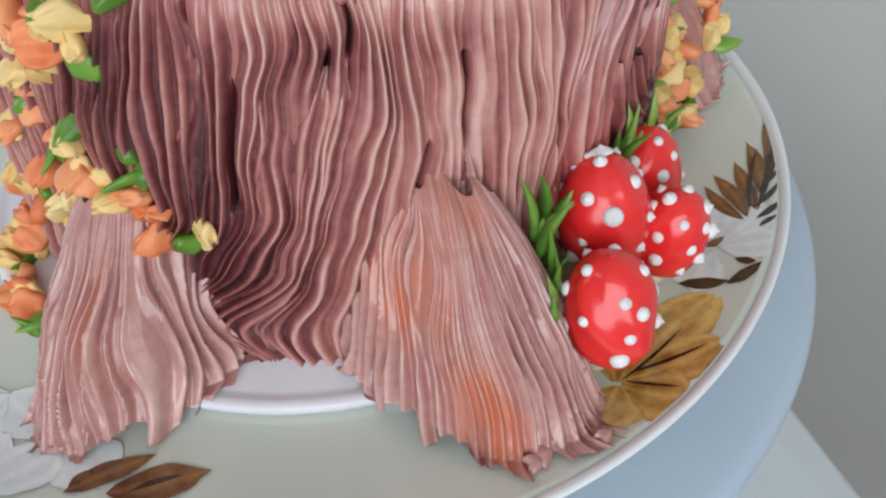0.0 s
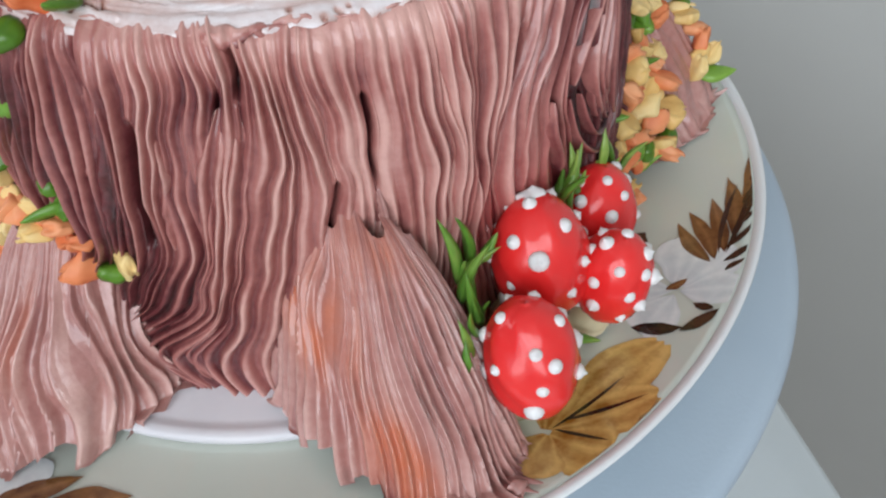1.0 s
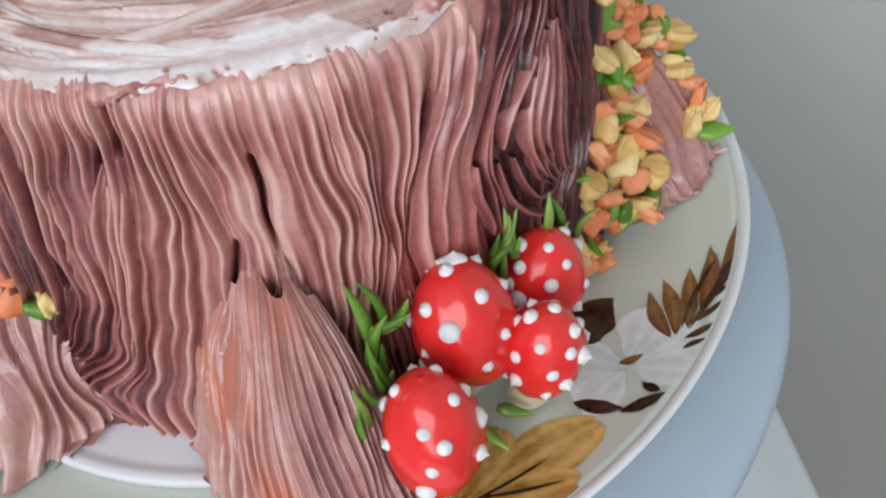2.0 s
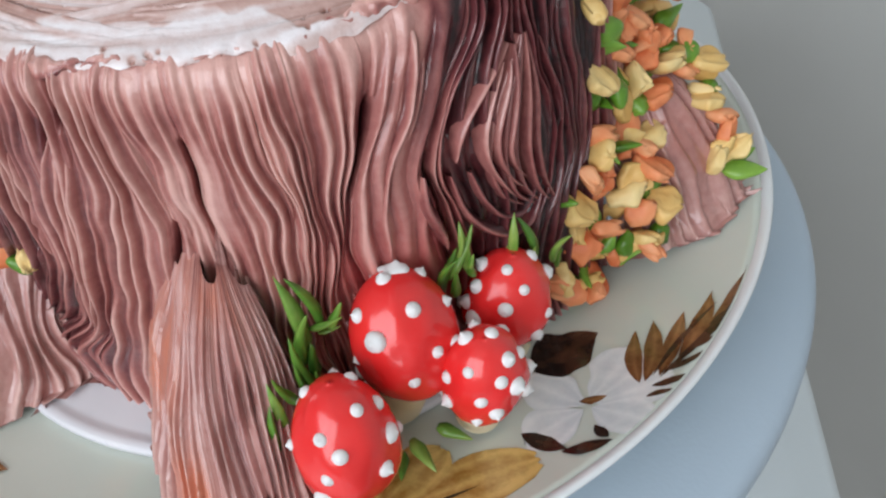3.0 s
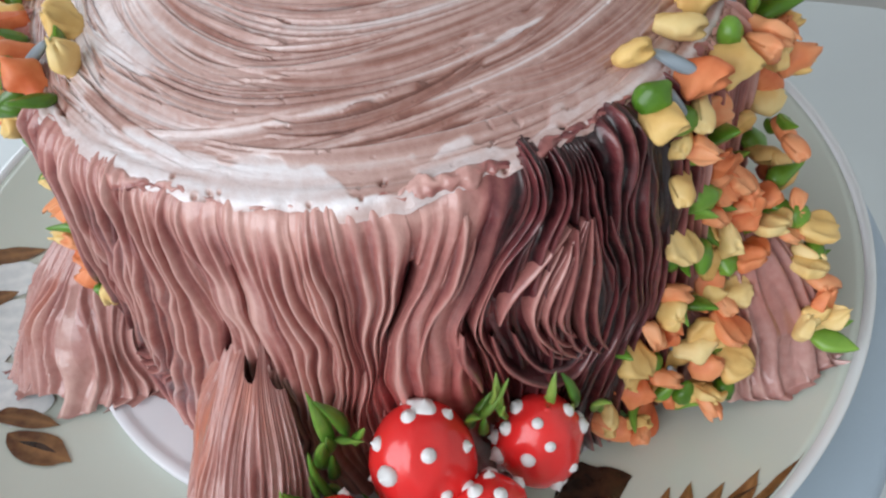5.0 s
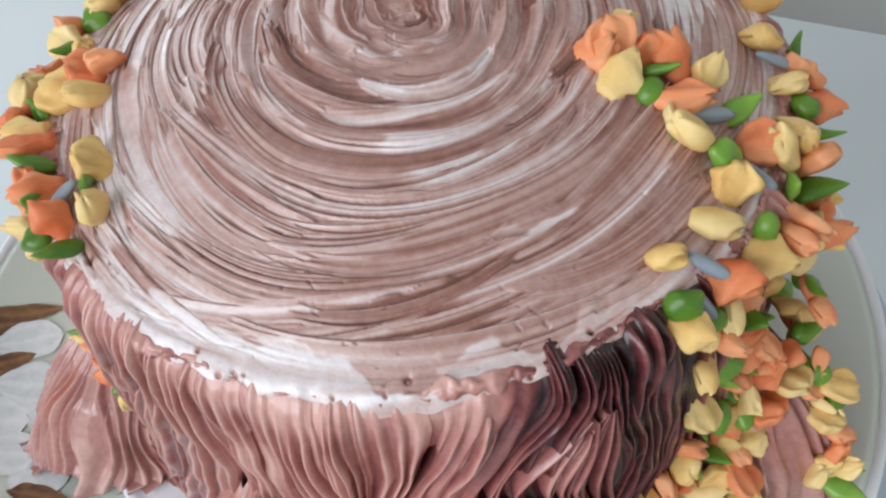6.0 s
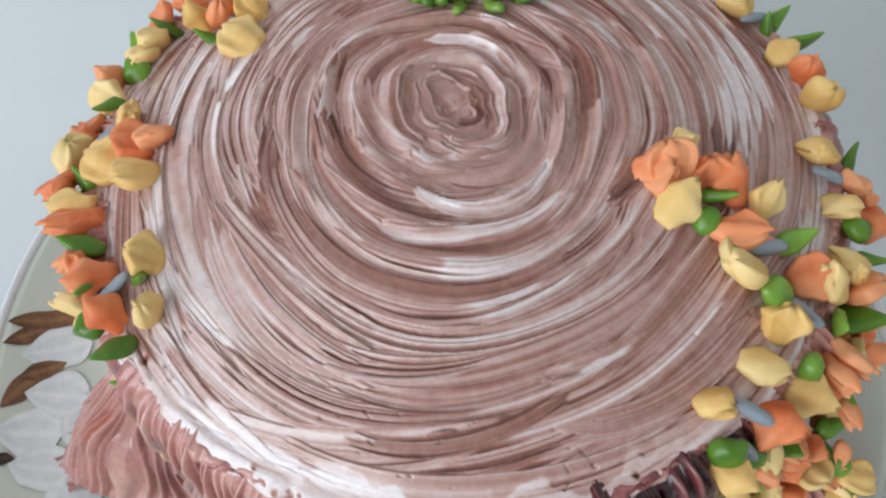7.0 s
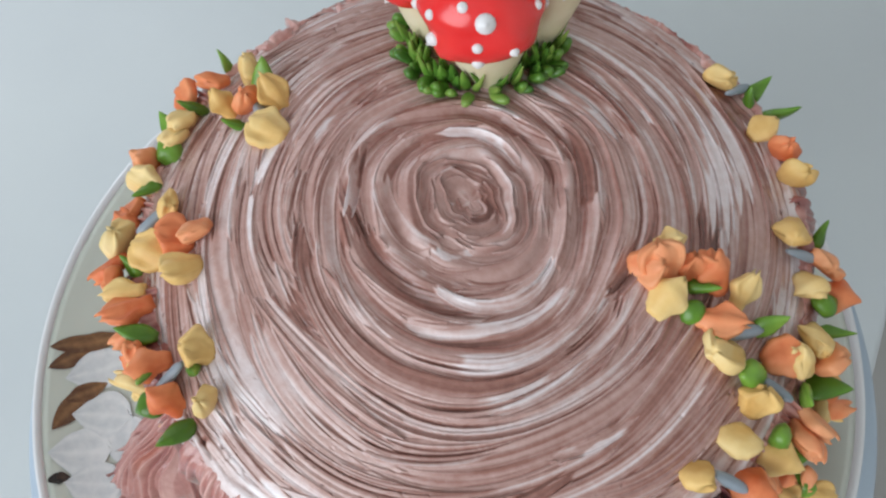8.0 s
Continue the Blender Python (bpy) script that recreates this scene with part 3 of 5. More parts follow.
def bark_stroke(az0, width, ridges, top, bottom, lift, rng, n):
    """One stroke of a serrated piping tip: parallel ridges that follow the drift down the side. top, bottom: ways along the profile."""
    cols = ridges * 12 + 1
    v = np.linspace(0, 1, cols)[None, :]
    t = np.linspace(0, 1, n)[:, None]
    seed = rng.random() * 60
    way = top + (bottom - top) * t
    ends = 0.0030 * wander(np.floor(v * ridges) * 0.9 + seed, 5.0, 9)
    way = np.minimum(way + ends * np.clip(1 - t / 0.1, 0, 1) + ends * np.clip((t - 0.9) / 0.1, 0, 1), WAY[-1] + 0.0005)
    z0 = np.interp(way, WAY, PROFILE[:, 1])
    w = width * (1 + 0.16 * wander(t * 4 + seed, seed, 3)) * (0.35 + 0.65 * np.clip((1 - t) / 0.18, 0, 1)) * (0.5 + 0.5 * np.clip(t / 0.12, 0, 1))
    u = az0 + np.degrees((v - 0.5) * w / 0.084) + 0.8 * wander(t * 2.5 + seed, seed + 2, 4)
    az = u + flow(u, z0)
    wave = np.abs(np.sin(np.pi * (ridges * v + 0.18 * wander(v * ridges * 0.8 + seed, t * 4 + seed, 8))))
    keep = np.clip(0.75 + 1.1 * wander(np.round(v * ridges) * 0.73 + seed, t * 3 + seed, 3), 0.1, 1.2)
    crest = np.exp(-((1 - np.sqrt(np.clip(1 - wave ** 2, 0, 1))) / 0.34) ** 1.5) * keep
    edge = np.clip(np.minimum(v, 1 - v) * ridges * 2, 0, 1)
    body = np.sqrt(np.clip(1 - (2 * v - 1) ** 2, 0, 1))
    out = lift + 0.0012 * body + 0.0012 * crest - 0.0005 * wave ** 2 + 0.0006 * wander(t * 6 + seed, v * 1.5 + seed, 7) + 0.0004 * wander(t * 16 + seed, v * ridges * 1.3 + seed, 8) - 0.0016 * (1 - edge)
    out = out * (0.35 + 0.65 * np.clip(t / 0.15, 0, 1)) - 0.0016 * np.clip((0.06 - t) / 0.06, 0, 1) - 0.0014 * np.clip((t - 0.94) / 0.06, 0, 1)
    dz = np.interp(way + 0.001, WAY, PROFILE[:, 1]) - np.interp(way - 0.001, WAY, PROFILE[:, 1])
    dr = np.interp(way + 0.001, WAY, PROFILE[:, 0]) - np.interp(way - 0.001, WAY, PROFILE[:, 0])
    size = np.maximum(np.hypot(dz, dr), 1e-6)
    r = np.interp(way, WAY, PROFILE[:, 0]) - dz / size * out
    zz = z0 + dr / size * out + dip(az, 0.08) * np.clip((z0 - 0.02) / 0.07, 0, 1)
    a = np.radians(az)
    verts = np.stack([CAKE[0] + r * np.cos(a), CAKE[1] + r * np.sin(a), zz], -1).reshape(-1, 3)
    stripe = wander(v * ridges * 0.8 + seed, t * 2.2 + seed, 10) * 0.5 + 0.6 * wander(v * ridges * 2.3 + seed, t * 1.6 + seed, 11)
    # two-tone stripes, plus ridge shading put into the tone: valleys darker, crests paler
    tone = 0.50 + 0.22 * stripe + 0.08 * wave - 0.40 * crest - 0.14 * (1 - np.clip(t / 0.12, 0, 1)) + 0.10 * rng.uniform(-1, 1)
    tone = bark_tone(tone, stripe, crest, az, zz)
    stain = 0.5 * np.exp(-(((az + 44) / 9) ** 2) - ((zz - 0.032) / 0.016) ** 2)
    return verts, grid_faces(n, cols), {"tone": np.clip(tone, 0, 1) + 0 * r, "stain": stain + 0 * r}


def bark_coat():
    """The first coat of bark: side by side strokes of a serrated tip, each a bundle of ridges, with torn slits between them."""
    rng = random.Random(3)
    n_z = 150
    u = np.concatenate([np.linspace(-155, 35, 2500, endpoint=False), np.linspace(35, 205, 500, endpoint=False)])[None, :]
    n_a = u.shape[1]
    starts, counts = [-155.0], []
    while starts[-1] < 205:
        counts.append(rng.choice((2, 3, 4, 4, 5, 6)))
        starts.append(starts[-1] + counts[-1] * rng.uniform(1.15, 1.70) * (0.4 if -26 < starts[-1] < -19.5 else 1.9 if -50 < starts[-1] < -30 else 1.0))
    starts = np.array(starts)
    starts = -155 + (starts + 155) * 360 / (starts[-1] + 155)
    which = np.clip(np.searchsorted(starts, u, side="right") - 1, 0, len(counts) - 1)
    count = np.array(counts)[which]
    t = np.linspace(0, 1, n_z)[:, None]
    top = 0.0790 + 0.0020 * wander(u / 6, 3.0, 4) + 0.0014 * wander(u / 1.9, 7.0, 5) + 0.0016 * wander(which * 1.7, 2.0, 6)
    way = top + (WAY[-1] - top) * t
    z0 = np.interp(way, WAY, PROFILE[:, 1])
    # a bundle's own way across: its edges wander, so that neighbours open and close
    v = (u - starts[which]) / (starts[which + 1] - starts[which]) + 0 * z0
    v = np.clip(v + 0.10 * wander(which * 3.1, z0 * 40, 5) * np.sin(np.pi * v), 0, 1)
    az = u + flow(u, z0)
    phase = v * count + 0.22 * wander(v * count * 0.8 + which * 7.3, z0 * 40, 8) * np.sin(np.pi * v)
    wave = np.abs(np.sin(np.pi * phase))
    rib = which * 7.3 + np.round(phase)
    rise = np.clip((t - 0.012 - 0.03 * wander(u / 2.3, 1.0, 6)) / (0.12 + 0.09 * wander(u / 5, 2.0, 7)), 0, 1)
    keep = np.clip(0.75 + 1.3 * wander(rib * 0.73, z0 * 42, 3), 0.12, 1.2)
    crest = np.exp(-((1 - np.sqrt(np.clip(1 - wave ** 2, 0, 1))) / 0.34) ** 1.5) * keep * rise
    smooth = np.clip(1.8 * wander(u / 5 + 30, z0 * 30 + 6, 5) - 0.45 + 0.5 * np.exp(-(((az + 64) / 8) ** 2)) + 0.55 * np.exp(-(((az + 43) / 7) ** 2) - ((z0 - 0.078) / 0.022) ** 2) - 0.8 * np.exp(-(((az + 100) / 20) ** 2)), 0, 1) * (1 - dark_zone(az, z0))
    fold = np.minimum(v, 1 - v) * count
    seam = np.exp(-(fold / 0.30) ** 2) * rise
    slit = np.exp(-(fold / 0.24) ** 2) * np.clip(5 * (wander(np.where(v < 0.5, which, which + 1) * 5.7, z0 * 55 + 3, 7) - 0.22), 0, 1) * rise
    body = np.sqrt(np.clip(1 - (2 * v - 1) ** 2, 0, 1))
    height = 0.0011 * wander(which * 2.9, z0 * 22, 9)
    out = (height * body + 0.0012 * body + 0.0005 * wander(rib * 1.9, z0 * 60, 4)) * rise + 0.0012 * crest * (1 - 0.6 * smooth) - 0.0006 * wave ** 2 * (1 - smooth) * rise - 0.0010 * seam - 0.0034 * slit + 0.0007 * wander(u / 8, z0 * 40, 8) + 0.0004 * wander(rib * 0.9, z0 * 130, 9) * rise - 0.0006 * (1 - rise)
    dz = np.interp(way + 0.001, WAY, PROFILE[:, 1]) - np.interp(way - 0.001, WAY, PROFILE[:, 1])
    dr = np.interp(way + 0.001, WAY, PROFILE[:, 0]) - np.interp(way - 0.001, WAY, PROFILE[:, 0])
    size = np.maximum(np.hypot(dz, dr), 1e-6)
    r = np.interp(way, WAY, PROFILE[:, 0]) - dz / size * out
    zz = z0 + dr / size * out + dip(az, 0.08) * np.clip((z0 - 0.02) / 0.07, 0, 1)
    a = np.radians(az) + 0 * r
    verts = np.stack([CAKE[0] + r * np.cos(a), CAKE[1] + r * np.sin(a), zz + 0 * a], -1).reshape(-1, 3)
    stripe = wander(rib * 0.8, z0 * 26, 10) * 0.4 + 0.7 * wander(phase * 2.3 + which * 5, z0 * 20, 11)
    # seams and slits darkened, crests paler: crease shade put into the cream's tone
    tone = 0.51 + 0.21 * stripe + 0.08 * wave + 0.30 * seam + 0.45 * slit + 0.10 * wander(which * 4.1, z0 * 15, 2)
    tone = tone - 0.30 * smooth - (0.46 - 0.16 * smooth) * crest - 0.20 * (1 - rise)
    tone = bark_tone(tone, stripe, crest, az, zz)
    stain = 0.5 * np.exp(-(((az + 44) / 9) ** 2) - ((zz - 0.032) / 0.016) ** 2)
    faces = [tuple(reversed(f)) for f in grid_faces(n_z, n_a, True)]
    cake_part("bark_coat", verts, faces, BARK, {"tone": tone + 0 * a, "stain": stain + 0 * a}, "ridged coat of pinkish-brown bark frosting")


def bark_tone(tone, stripe, crest, az, z):
    dark = dark_zone(az, z)
    tone = tone + 0.04 - 0.06 * np.exp(-(((az + 62) / 14) ** 2)) + 0.12 * np.exp(-(((az + 98) / 22) ** 2)) + 0.14 * wander(az / 10 + 4, z * 18 + 2, 6)
    tone = tone - 0.30 * np.clip((z - 0.082 + 0.004 * wander(az / 1.7, 3.0, 8)) / 0.008, 0, 1) * (1 - dark)
    tone = tone * (1 - dark) + dark * (0.98 + 0.14 * stripe - 0.27 * crest)
    return np.clip(tone, 0, 1)


def bark():
    """Single strokes laid over the first coat."""
    rng = random.Random(7)
    end = WAY[-1]
    az = -180.0
    while az < 180:
        ridges = rng.choice((1, 2, 2, 3, 4))
        width = ridges * rng.uniform(0.0020, 0.0030)
        if -29 < az < -18:
            az += 2.0
            continue
        seen = -150 < az < 60
        top = 0.0845 + abs(rng.gauss(0, 0.009))
        span = (top, end) if rng.random() < 0.6 else (top, top + rng.uniform(0.035, 0.06))
        if rng.random() < 0.25:
            span = (rng.uniform(0.11, 0.14), end)
        verts, faces, tones = bark_stroke(az, width, ridges, span[0], span[1], rng.uniform(-0.0006, 0.0008), rng, 64 if seen else 20)
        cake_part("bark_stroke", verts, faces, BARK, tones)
        az += math.degrees(width / 0.084) * rng.uniform(1.1, 3.0)


def rim_bead():
    """The torn, lumpy bead of frosting where the bark was dragged onto the top."""
    n, cols = 1500, 11
    az = (np.arange(n) / n * 360 - 180)[:, None]
    v = np.linspace(-1, 1, cols)[None, :]
    half = 0.0013 + 0.0013 * wander(az / 7.3, 2.0, 2) + 0.0007 * wander(az / 2.6, 6.0, 3)
    half = np.maximum(half, 0.0002)
    way = 0.0816 + 0.0013 * wander(az / 8, 1.0, 4) + 0.0006 * wander(az / 1.9, 4.0, 5) + v * half * (1 + 0.5 * (v > 0) * wander(az / 0.9, 3.0, 9))
    way = way + 0.0006 * wander(az / 1.1, v * 2.5 + 4, 10)
    out = 0.0013 * np.sqrt(np.clip(1 - v ** 2, 0, 1)) * np.clip(half / 0.0016, 0.2, 1.3) - 0.0007 + 0.0005 * wander(az / 0.8, v * 2 + 7, 6)
    dz = np.interp(way + 0.001, WAY, PROFILE[:, 1]) - np.interp(way - 0.001, WAY, PROFILE[:, 1])
    dr = np.interp(way + 0.001, WAY, PROFILE[:, 0]) - np.interp(way - 0.001, WAY, PROFILE[:, 0])
    size = np.maximum(np.hypot(dz, dr), 1e-6)
    r = np.interp(way, WAY, PROFILE[:, 0]) - dz / size * out
    z = np.interp(way, WAY, PROFILE[:, 1]) + dr / size * out + dip(az, 0.08)
    a = np.radians(az) + 0 * r
    tone = 0.16 + 0.30 * wander(az / 2.1, v * 1.5 + 3, 7) + 0.22 * wander(az / 7, 9.0, 8) + 0.12 * v
    tone = tone + 0.35 * dark_zone(az, 0.08 + 0 * az)
    verts = np.stack([CAKE[0] + r * np.cos(a), CAKE[1] + r * np.sin(a), z], -1).reshape(-1, 3)
    faces = grid_faces(n, cols) + [((n - 1) * cols + k, (n - 1) * cols + k + 1, k + 1, k) for k in range(cols - 1)]
    cake_part("rim_bead", verts, faces, BARK, {"tone": np.clip(tone, 0, 1), "stain": np.zeros(n * cols)}, "torn pale bead of frosting along the rim")


def curl(line, width, height, tone):
    """A curled crest of frosting laid over the bark. line: (azimuth, height in mm) along it."""
    p = np.array(line, float)
    k = np.linspace(0, len(p) - 1, 40)
    fine = np.stack([np.interp(k, range(len(p)), p[:, c]) for c in (0, 1)], -1)
    for _ in range(3):
        fine[2:-2] = (fine[:-4] + fine[1:-3] + fine[2:-2] + fine[3:-1] + fine[4:]) / 5
    arc, z = np.radians(fine[:, 0]) * 0.085, fine[:, 1] / 1000
    d = np.stack([np.gradient(arc), np.gradient(z)], -1)
    d /= np.linalg.norm(d, axis=1)[:, None]
    t = np.linspace(0, 1, 40)[:, None]
    v = np.linspace(-1, 1, 9)[None, :]
    w = width * np.sin(np.pi * (0.08 + 0.88 * t)) ** 0.6 * (1 + 0.2 * wander(t * 6, width * 9000, 2))
    s = arc[:, None] - d[:, 1:] * w * v
    zz = z[:, None] + d[:, :1] * w * v
    out = 0.0004 + height * np.sin(np.pi * (0.05 + 0.9 * t)) ** 0.5 * (1 - np.abs(v) ** 1.6) - 0.0012 * np.abs(v) ** 4
    a = s / 0.085
    r = side_radius(zz) + out + 0.0006
    verts = np.stack([CAKE[0] + r * np.cos(a), CAKE[1] + r * np.sin(a), zz + dip(np.degrees(a), 0.08) * np.clip((zz - 0.02) / 0.07, 0, 1)], -1).reshape(-1, 3)
    tones = tone + 0.30 * v * np.cos(2 * t) + 0.2 * wander(v * 3, t * 4 + tone * 90, 5) - 0.2 * (np.abs(v) < 0.3)
    cake_part("frosting_curl", verts, grid_faces(40, 9), BARK, {"tone": np.clip(tones, 0, 1), "stain": np.zeros(360)})


def root(apex, base, side, top_half, base_half, bulge, ridges, seed, stains):
    """A root of combed frosting that fans out from the side of the cake to a ragged hem on the plate."""
    rng = random.Random(seed)
    apex, base, side = np.array(apex), np.array(base), np.array((*side, 0.0))
    side /= np.linalg.norm(side)
    outward = np.array((base[0] - CAKE[0], base[1] - CAKE[1], 0.0))
    outward /= np.linalg.norm(outward)
    cols, n = ridges * 14 + 1, 110
    u = np.linspace(-1, 1, cols)[None, :]
    t0 = np.linspace(0, 1, n)[:, None]
    rib = np.floor((u * 0.5 + 0.5) * ridges * 0.999)
    long = 1 + 0.06 * np.array([rng.uniform(-1, 1) for _ in range(ridges + 1)])[rib.astype(int)] + 0.05 * wander(u * 5 + seed, 2.0, 3)
    start = 0.06 - 0.24 * sum(np.exp(-((u - k - 0.06 * rng.uniform(-1, 1)) / 0.13) ** 2) for k in (-0.62, -0.05, 0.55))
    t = start + t0 * (long - start)
    knee = 0.45 * apex + 0.55 * base + np.array((0, 0, 0.007))
    c = [(1 - t) ** 2 * apex[k] + 2 * t * (1 - t) * knee[k] + t * t * base[k] for k in range(3)]
    half = top_half + (base_half - top_half) * np.clip(t, 0.0, 1.2) ** 0.72
    phi = u * 1.45 + 0.09 * wander(u * 3 + seed, t * 3.5, 5)
    wide = half * np.sin(phi) / math.sin(1.45)
    high = (0.0045 + (bulge - 0.0045) * np.clip(t, 0, 1.1) ** 0.75) * (np.cos(phi) - 0.12)
    v = (u * 0.5 + 0.5) * ridges + 0.9 * wander(u * 4 + seed, t * 3 + seed, 2)
    keep = np.clip(0.75 + 1.2 * wander(np.round(v) * 0.83 + seed, t * 3.5, 6), 0.5, 1.2) * np.clip(0.10 + (t - 0.08) * 1.7, 0.05, 1)
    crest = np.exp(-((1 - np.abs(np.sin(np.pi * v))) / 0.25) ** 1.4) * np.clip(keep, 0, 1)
    amp = 0.0017
    out = crest * amp + 0.0006 * wander(v * 0.5 + seed, t * 5 + 2, 7) + 0.0003 * np.abs(np.sin(2.5 * np.pi * v)) - 0.0016 * (1 - crest) ** 2 * np.clip(2.2 * wander(v * 0.6 + seed, t * 5 + seed, 1), 0, 1) * np.clip(t * 1.4, 0, 1)
    nx = [outward[k] * np.cos(phi) + side[k] * np.sin(phi) for k in range(3)]
    x = c[0] + side[0] * wide + outward[0] * high + nx[0] * out
    y = c[1] + side[1] * wide + outward[1] * high + nx[1] * out
    z = c[2] + 0.5 * out * np.cos(phi) + 0.0035 * np.cos(phi) * (1 - np.clip(t, 0, 1)) + 0 * wide
    flare = 0.0016 * np.clip((t - 0.86) / 0.14, 0, 1.5) * (0.5 + wander(v * 1.1 + seed, 1.0, 8))
    x, y = x + nx[0] * flare, y + nx[1] * flare
    ground = 0.0010 + plate_height(np.hypot(x, y)) + np.where(np.hypot(x - CAKE[0], y - CAKE[1]) < 0.1000, 0.0030, 0.0) + crest * 0.0010
    z = np.maximum(z, ground)
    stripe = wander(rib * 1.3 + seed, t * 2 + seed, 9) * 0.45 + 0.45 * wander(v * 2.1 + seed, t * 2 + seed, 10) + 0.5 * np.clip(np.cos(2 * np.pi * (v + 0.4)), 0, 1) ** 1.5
    # crests paler than the grooves: ridge shading put into the two-tone cream
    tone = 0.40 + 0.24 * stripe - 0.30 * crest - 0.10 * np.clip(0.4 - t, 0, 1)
    stain = 0 * x
    for su, st, wu, wt, strength in stains:
        stain = stain + strength * np.exp(-(((u - su) / wu) ** 2) - ((t - st) / wt) ** 2) * (0.55 + 0.6 * wander(v * 1.5 + seed, t * 3, 11))
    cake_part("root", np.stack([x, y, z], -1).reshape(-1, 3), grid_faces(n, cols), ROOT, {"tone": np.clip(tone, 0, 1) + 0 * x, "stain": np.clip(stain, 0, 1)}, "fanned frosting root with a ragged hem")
    hem = rng.sample(range(1, ridges - 1), max(2, ridges // 6))
    for k in hem:
        j = k * 14 + 7
        drip(Vector((float(x[-1, j]), float(y[-1, j]), float(z[-1, j]))), Vector((float(nx[0][0, j]), float(nx[1][0, j]), 0)), rng)


def drip(at, way, rng):
    """A torn-off tip of frosting at a root's hem."""
    length, thick = rng.uniform(0.003, 0.0055), rng.uniform(0.0010, 0.0016)
    verts, rows, cols = [], 7, 8
    side = Vector((-way.y, way.x, 0)).normalized()
    for i in range(rows):
        t = i / (rows - 1)
        w = thick * (1 - 0.5 * t + 0.7 * math.sin(math.pi * t) * rng.uniform(0.5, 1)) * (0.15 if i == rows - 1 else 1)
        c = at + way.normalized() * (length * (t - 0.70)) + side * (0.0008 * math.sin(4 * t))
        for k in range(cols):
            a = 2 * math.pi * k / cols
            verts.append(c + side * (w * math.cos(a)) + Vector((0, 0, w * 0.7 * math.sin(a))))
    n = len(verts)
    cake_part("frosting_tip", verts, grid_faces(rows, cols, True) + [tuple(range(n - cols, n))], ROOT, {"tone": [0.3] * n, "stain": [0.0] * n})


bark_coat()
bark()
rim_bead()
for line, width, height, tone in (
    ([(-22.5, 79), (-26.5, 74.4), (-30.5, 69.4), (-32.2, 64.9), (-32.8, 60.7)], 0.0011, 0.0024, 0.53),
    ([(-23.7, 76.2), (-26.7, 70.4), (-28.9, 63.4), (-28.5, 56.3), (-26.2, 48.9), (-24.6, 45.1)], 0.0010, 0.0030, 0.56),
    ([(-22.6, 75.4), (-23.6, 71.6), (-25.9, 66.2), (-27.2, 61.3), (-26.7, 54.9), (-24.5, 48.4), (-22.8, 46.4)], 0.0010, 0.0032, 0.60),
    ([(-21.7, 78.5), (-22.3, 70.6), (-24.2, 62.4), (-25.2, 58.9), (-24.6, 53.1), (-22.4, 48.4)], 0.0012, 0.0032, 0.64),
    ([(-33.9, 58.4), (-33.1, 48.8), (-30.4, 41.8), (-26.8, 36.5), (-22.5, 35.6), (-19.8, 41.1)], 0.0014, 0.0024, 0.80),
    ([(-31.0, 57.0), (-30.0, 49.5), (-27.6, 42.5), (-24.0, 40.0), (-20.5, 44.0)], 0.0011, 0.0024, 0.84),
    ([(-37.5, 60.8), (-38.1, 54), (-36.4, 45.3), (-36.2, 41.2)], 0.0015, 0.0026, 0.62),
):
    curl(line, width, height, tone)
for k in range(5):
    curl([(-20.4 + 0.3 * k, 79), (-26 + 1.9 * k, 68 - 0.6 * k), (-28.5 + 2.2 * k, 57 - 0.6 * k), (-27 + 2.0 * k, 47 - 0.8 * k), (-23 + 1.5 * k, 41 - 0.9 * k)], 0.0010 + 0.0003 * (k % 3), 0.0018 + 0.0007 * (k % 2), 0.66 + 0.08 * (k % 3))
cake_top()
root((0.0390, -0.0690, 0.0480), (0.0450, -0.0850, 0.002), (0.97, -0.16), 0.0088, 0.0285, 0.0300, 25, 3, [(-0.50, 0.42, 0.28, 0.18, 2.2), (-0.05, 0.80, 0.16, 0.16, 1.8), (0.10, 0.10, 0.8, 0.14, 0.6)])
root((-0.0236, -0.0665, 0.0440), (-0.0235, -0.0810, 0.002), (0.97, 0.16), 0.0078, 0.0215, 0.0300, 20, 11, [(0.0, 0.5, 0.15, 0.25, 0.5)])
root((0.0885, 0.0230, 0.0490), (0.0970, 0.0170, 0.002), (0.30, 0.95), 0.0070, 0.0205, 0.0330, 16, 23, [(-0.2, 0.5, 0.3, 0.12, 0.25)])


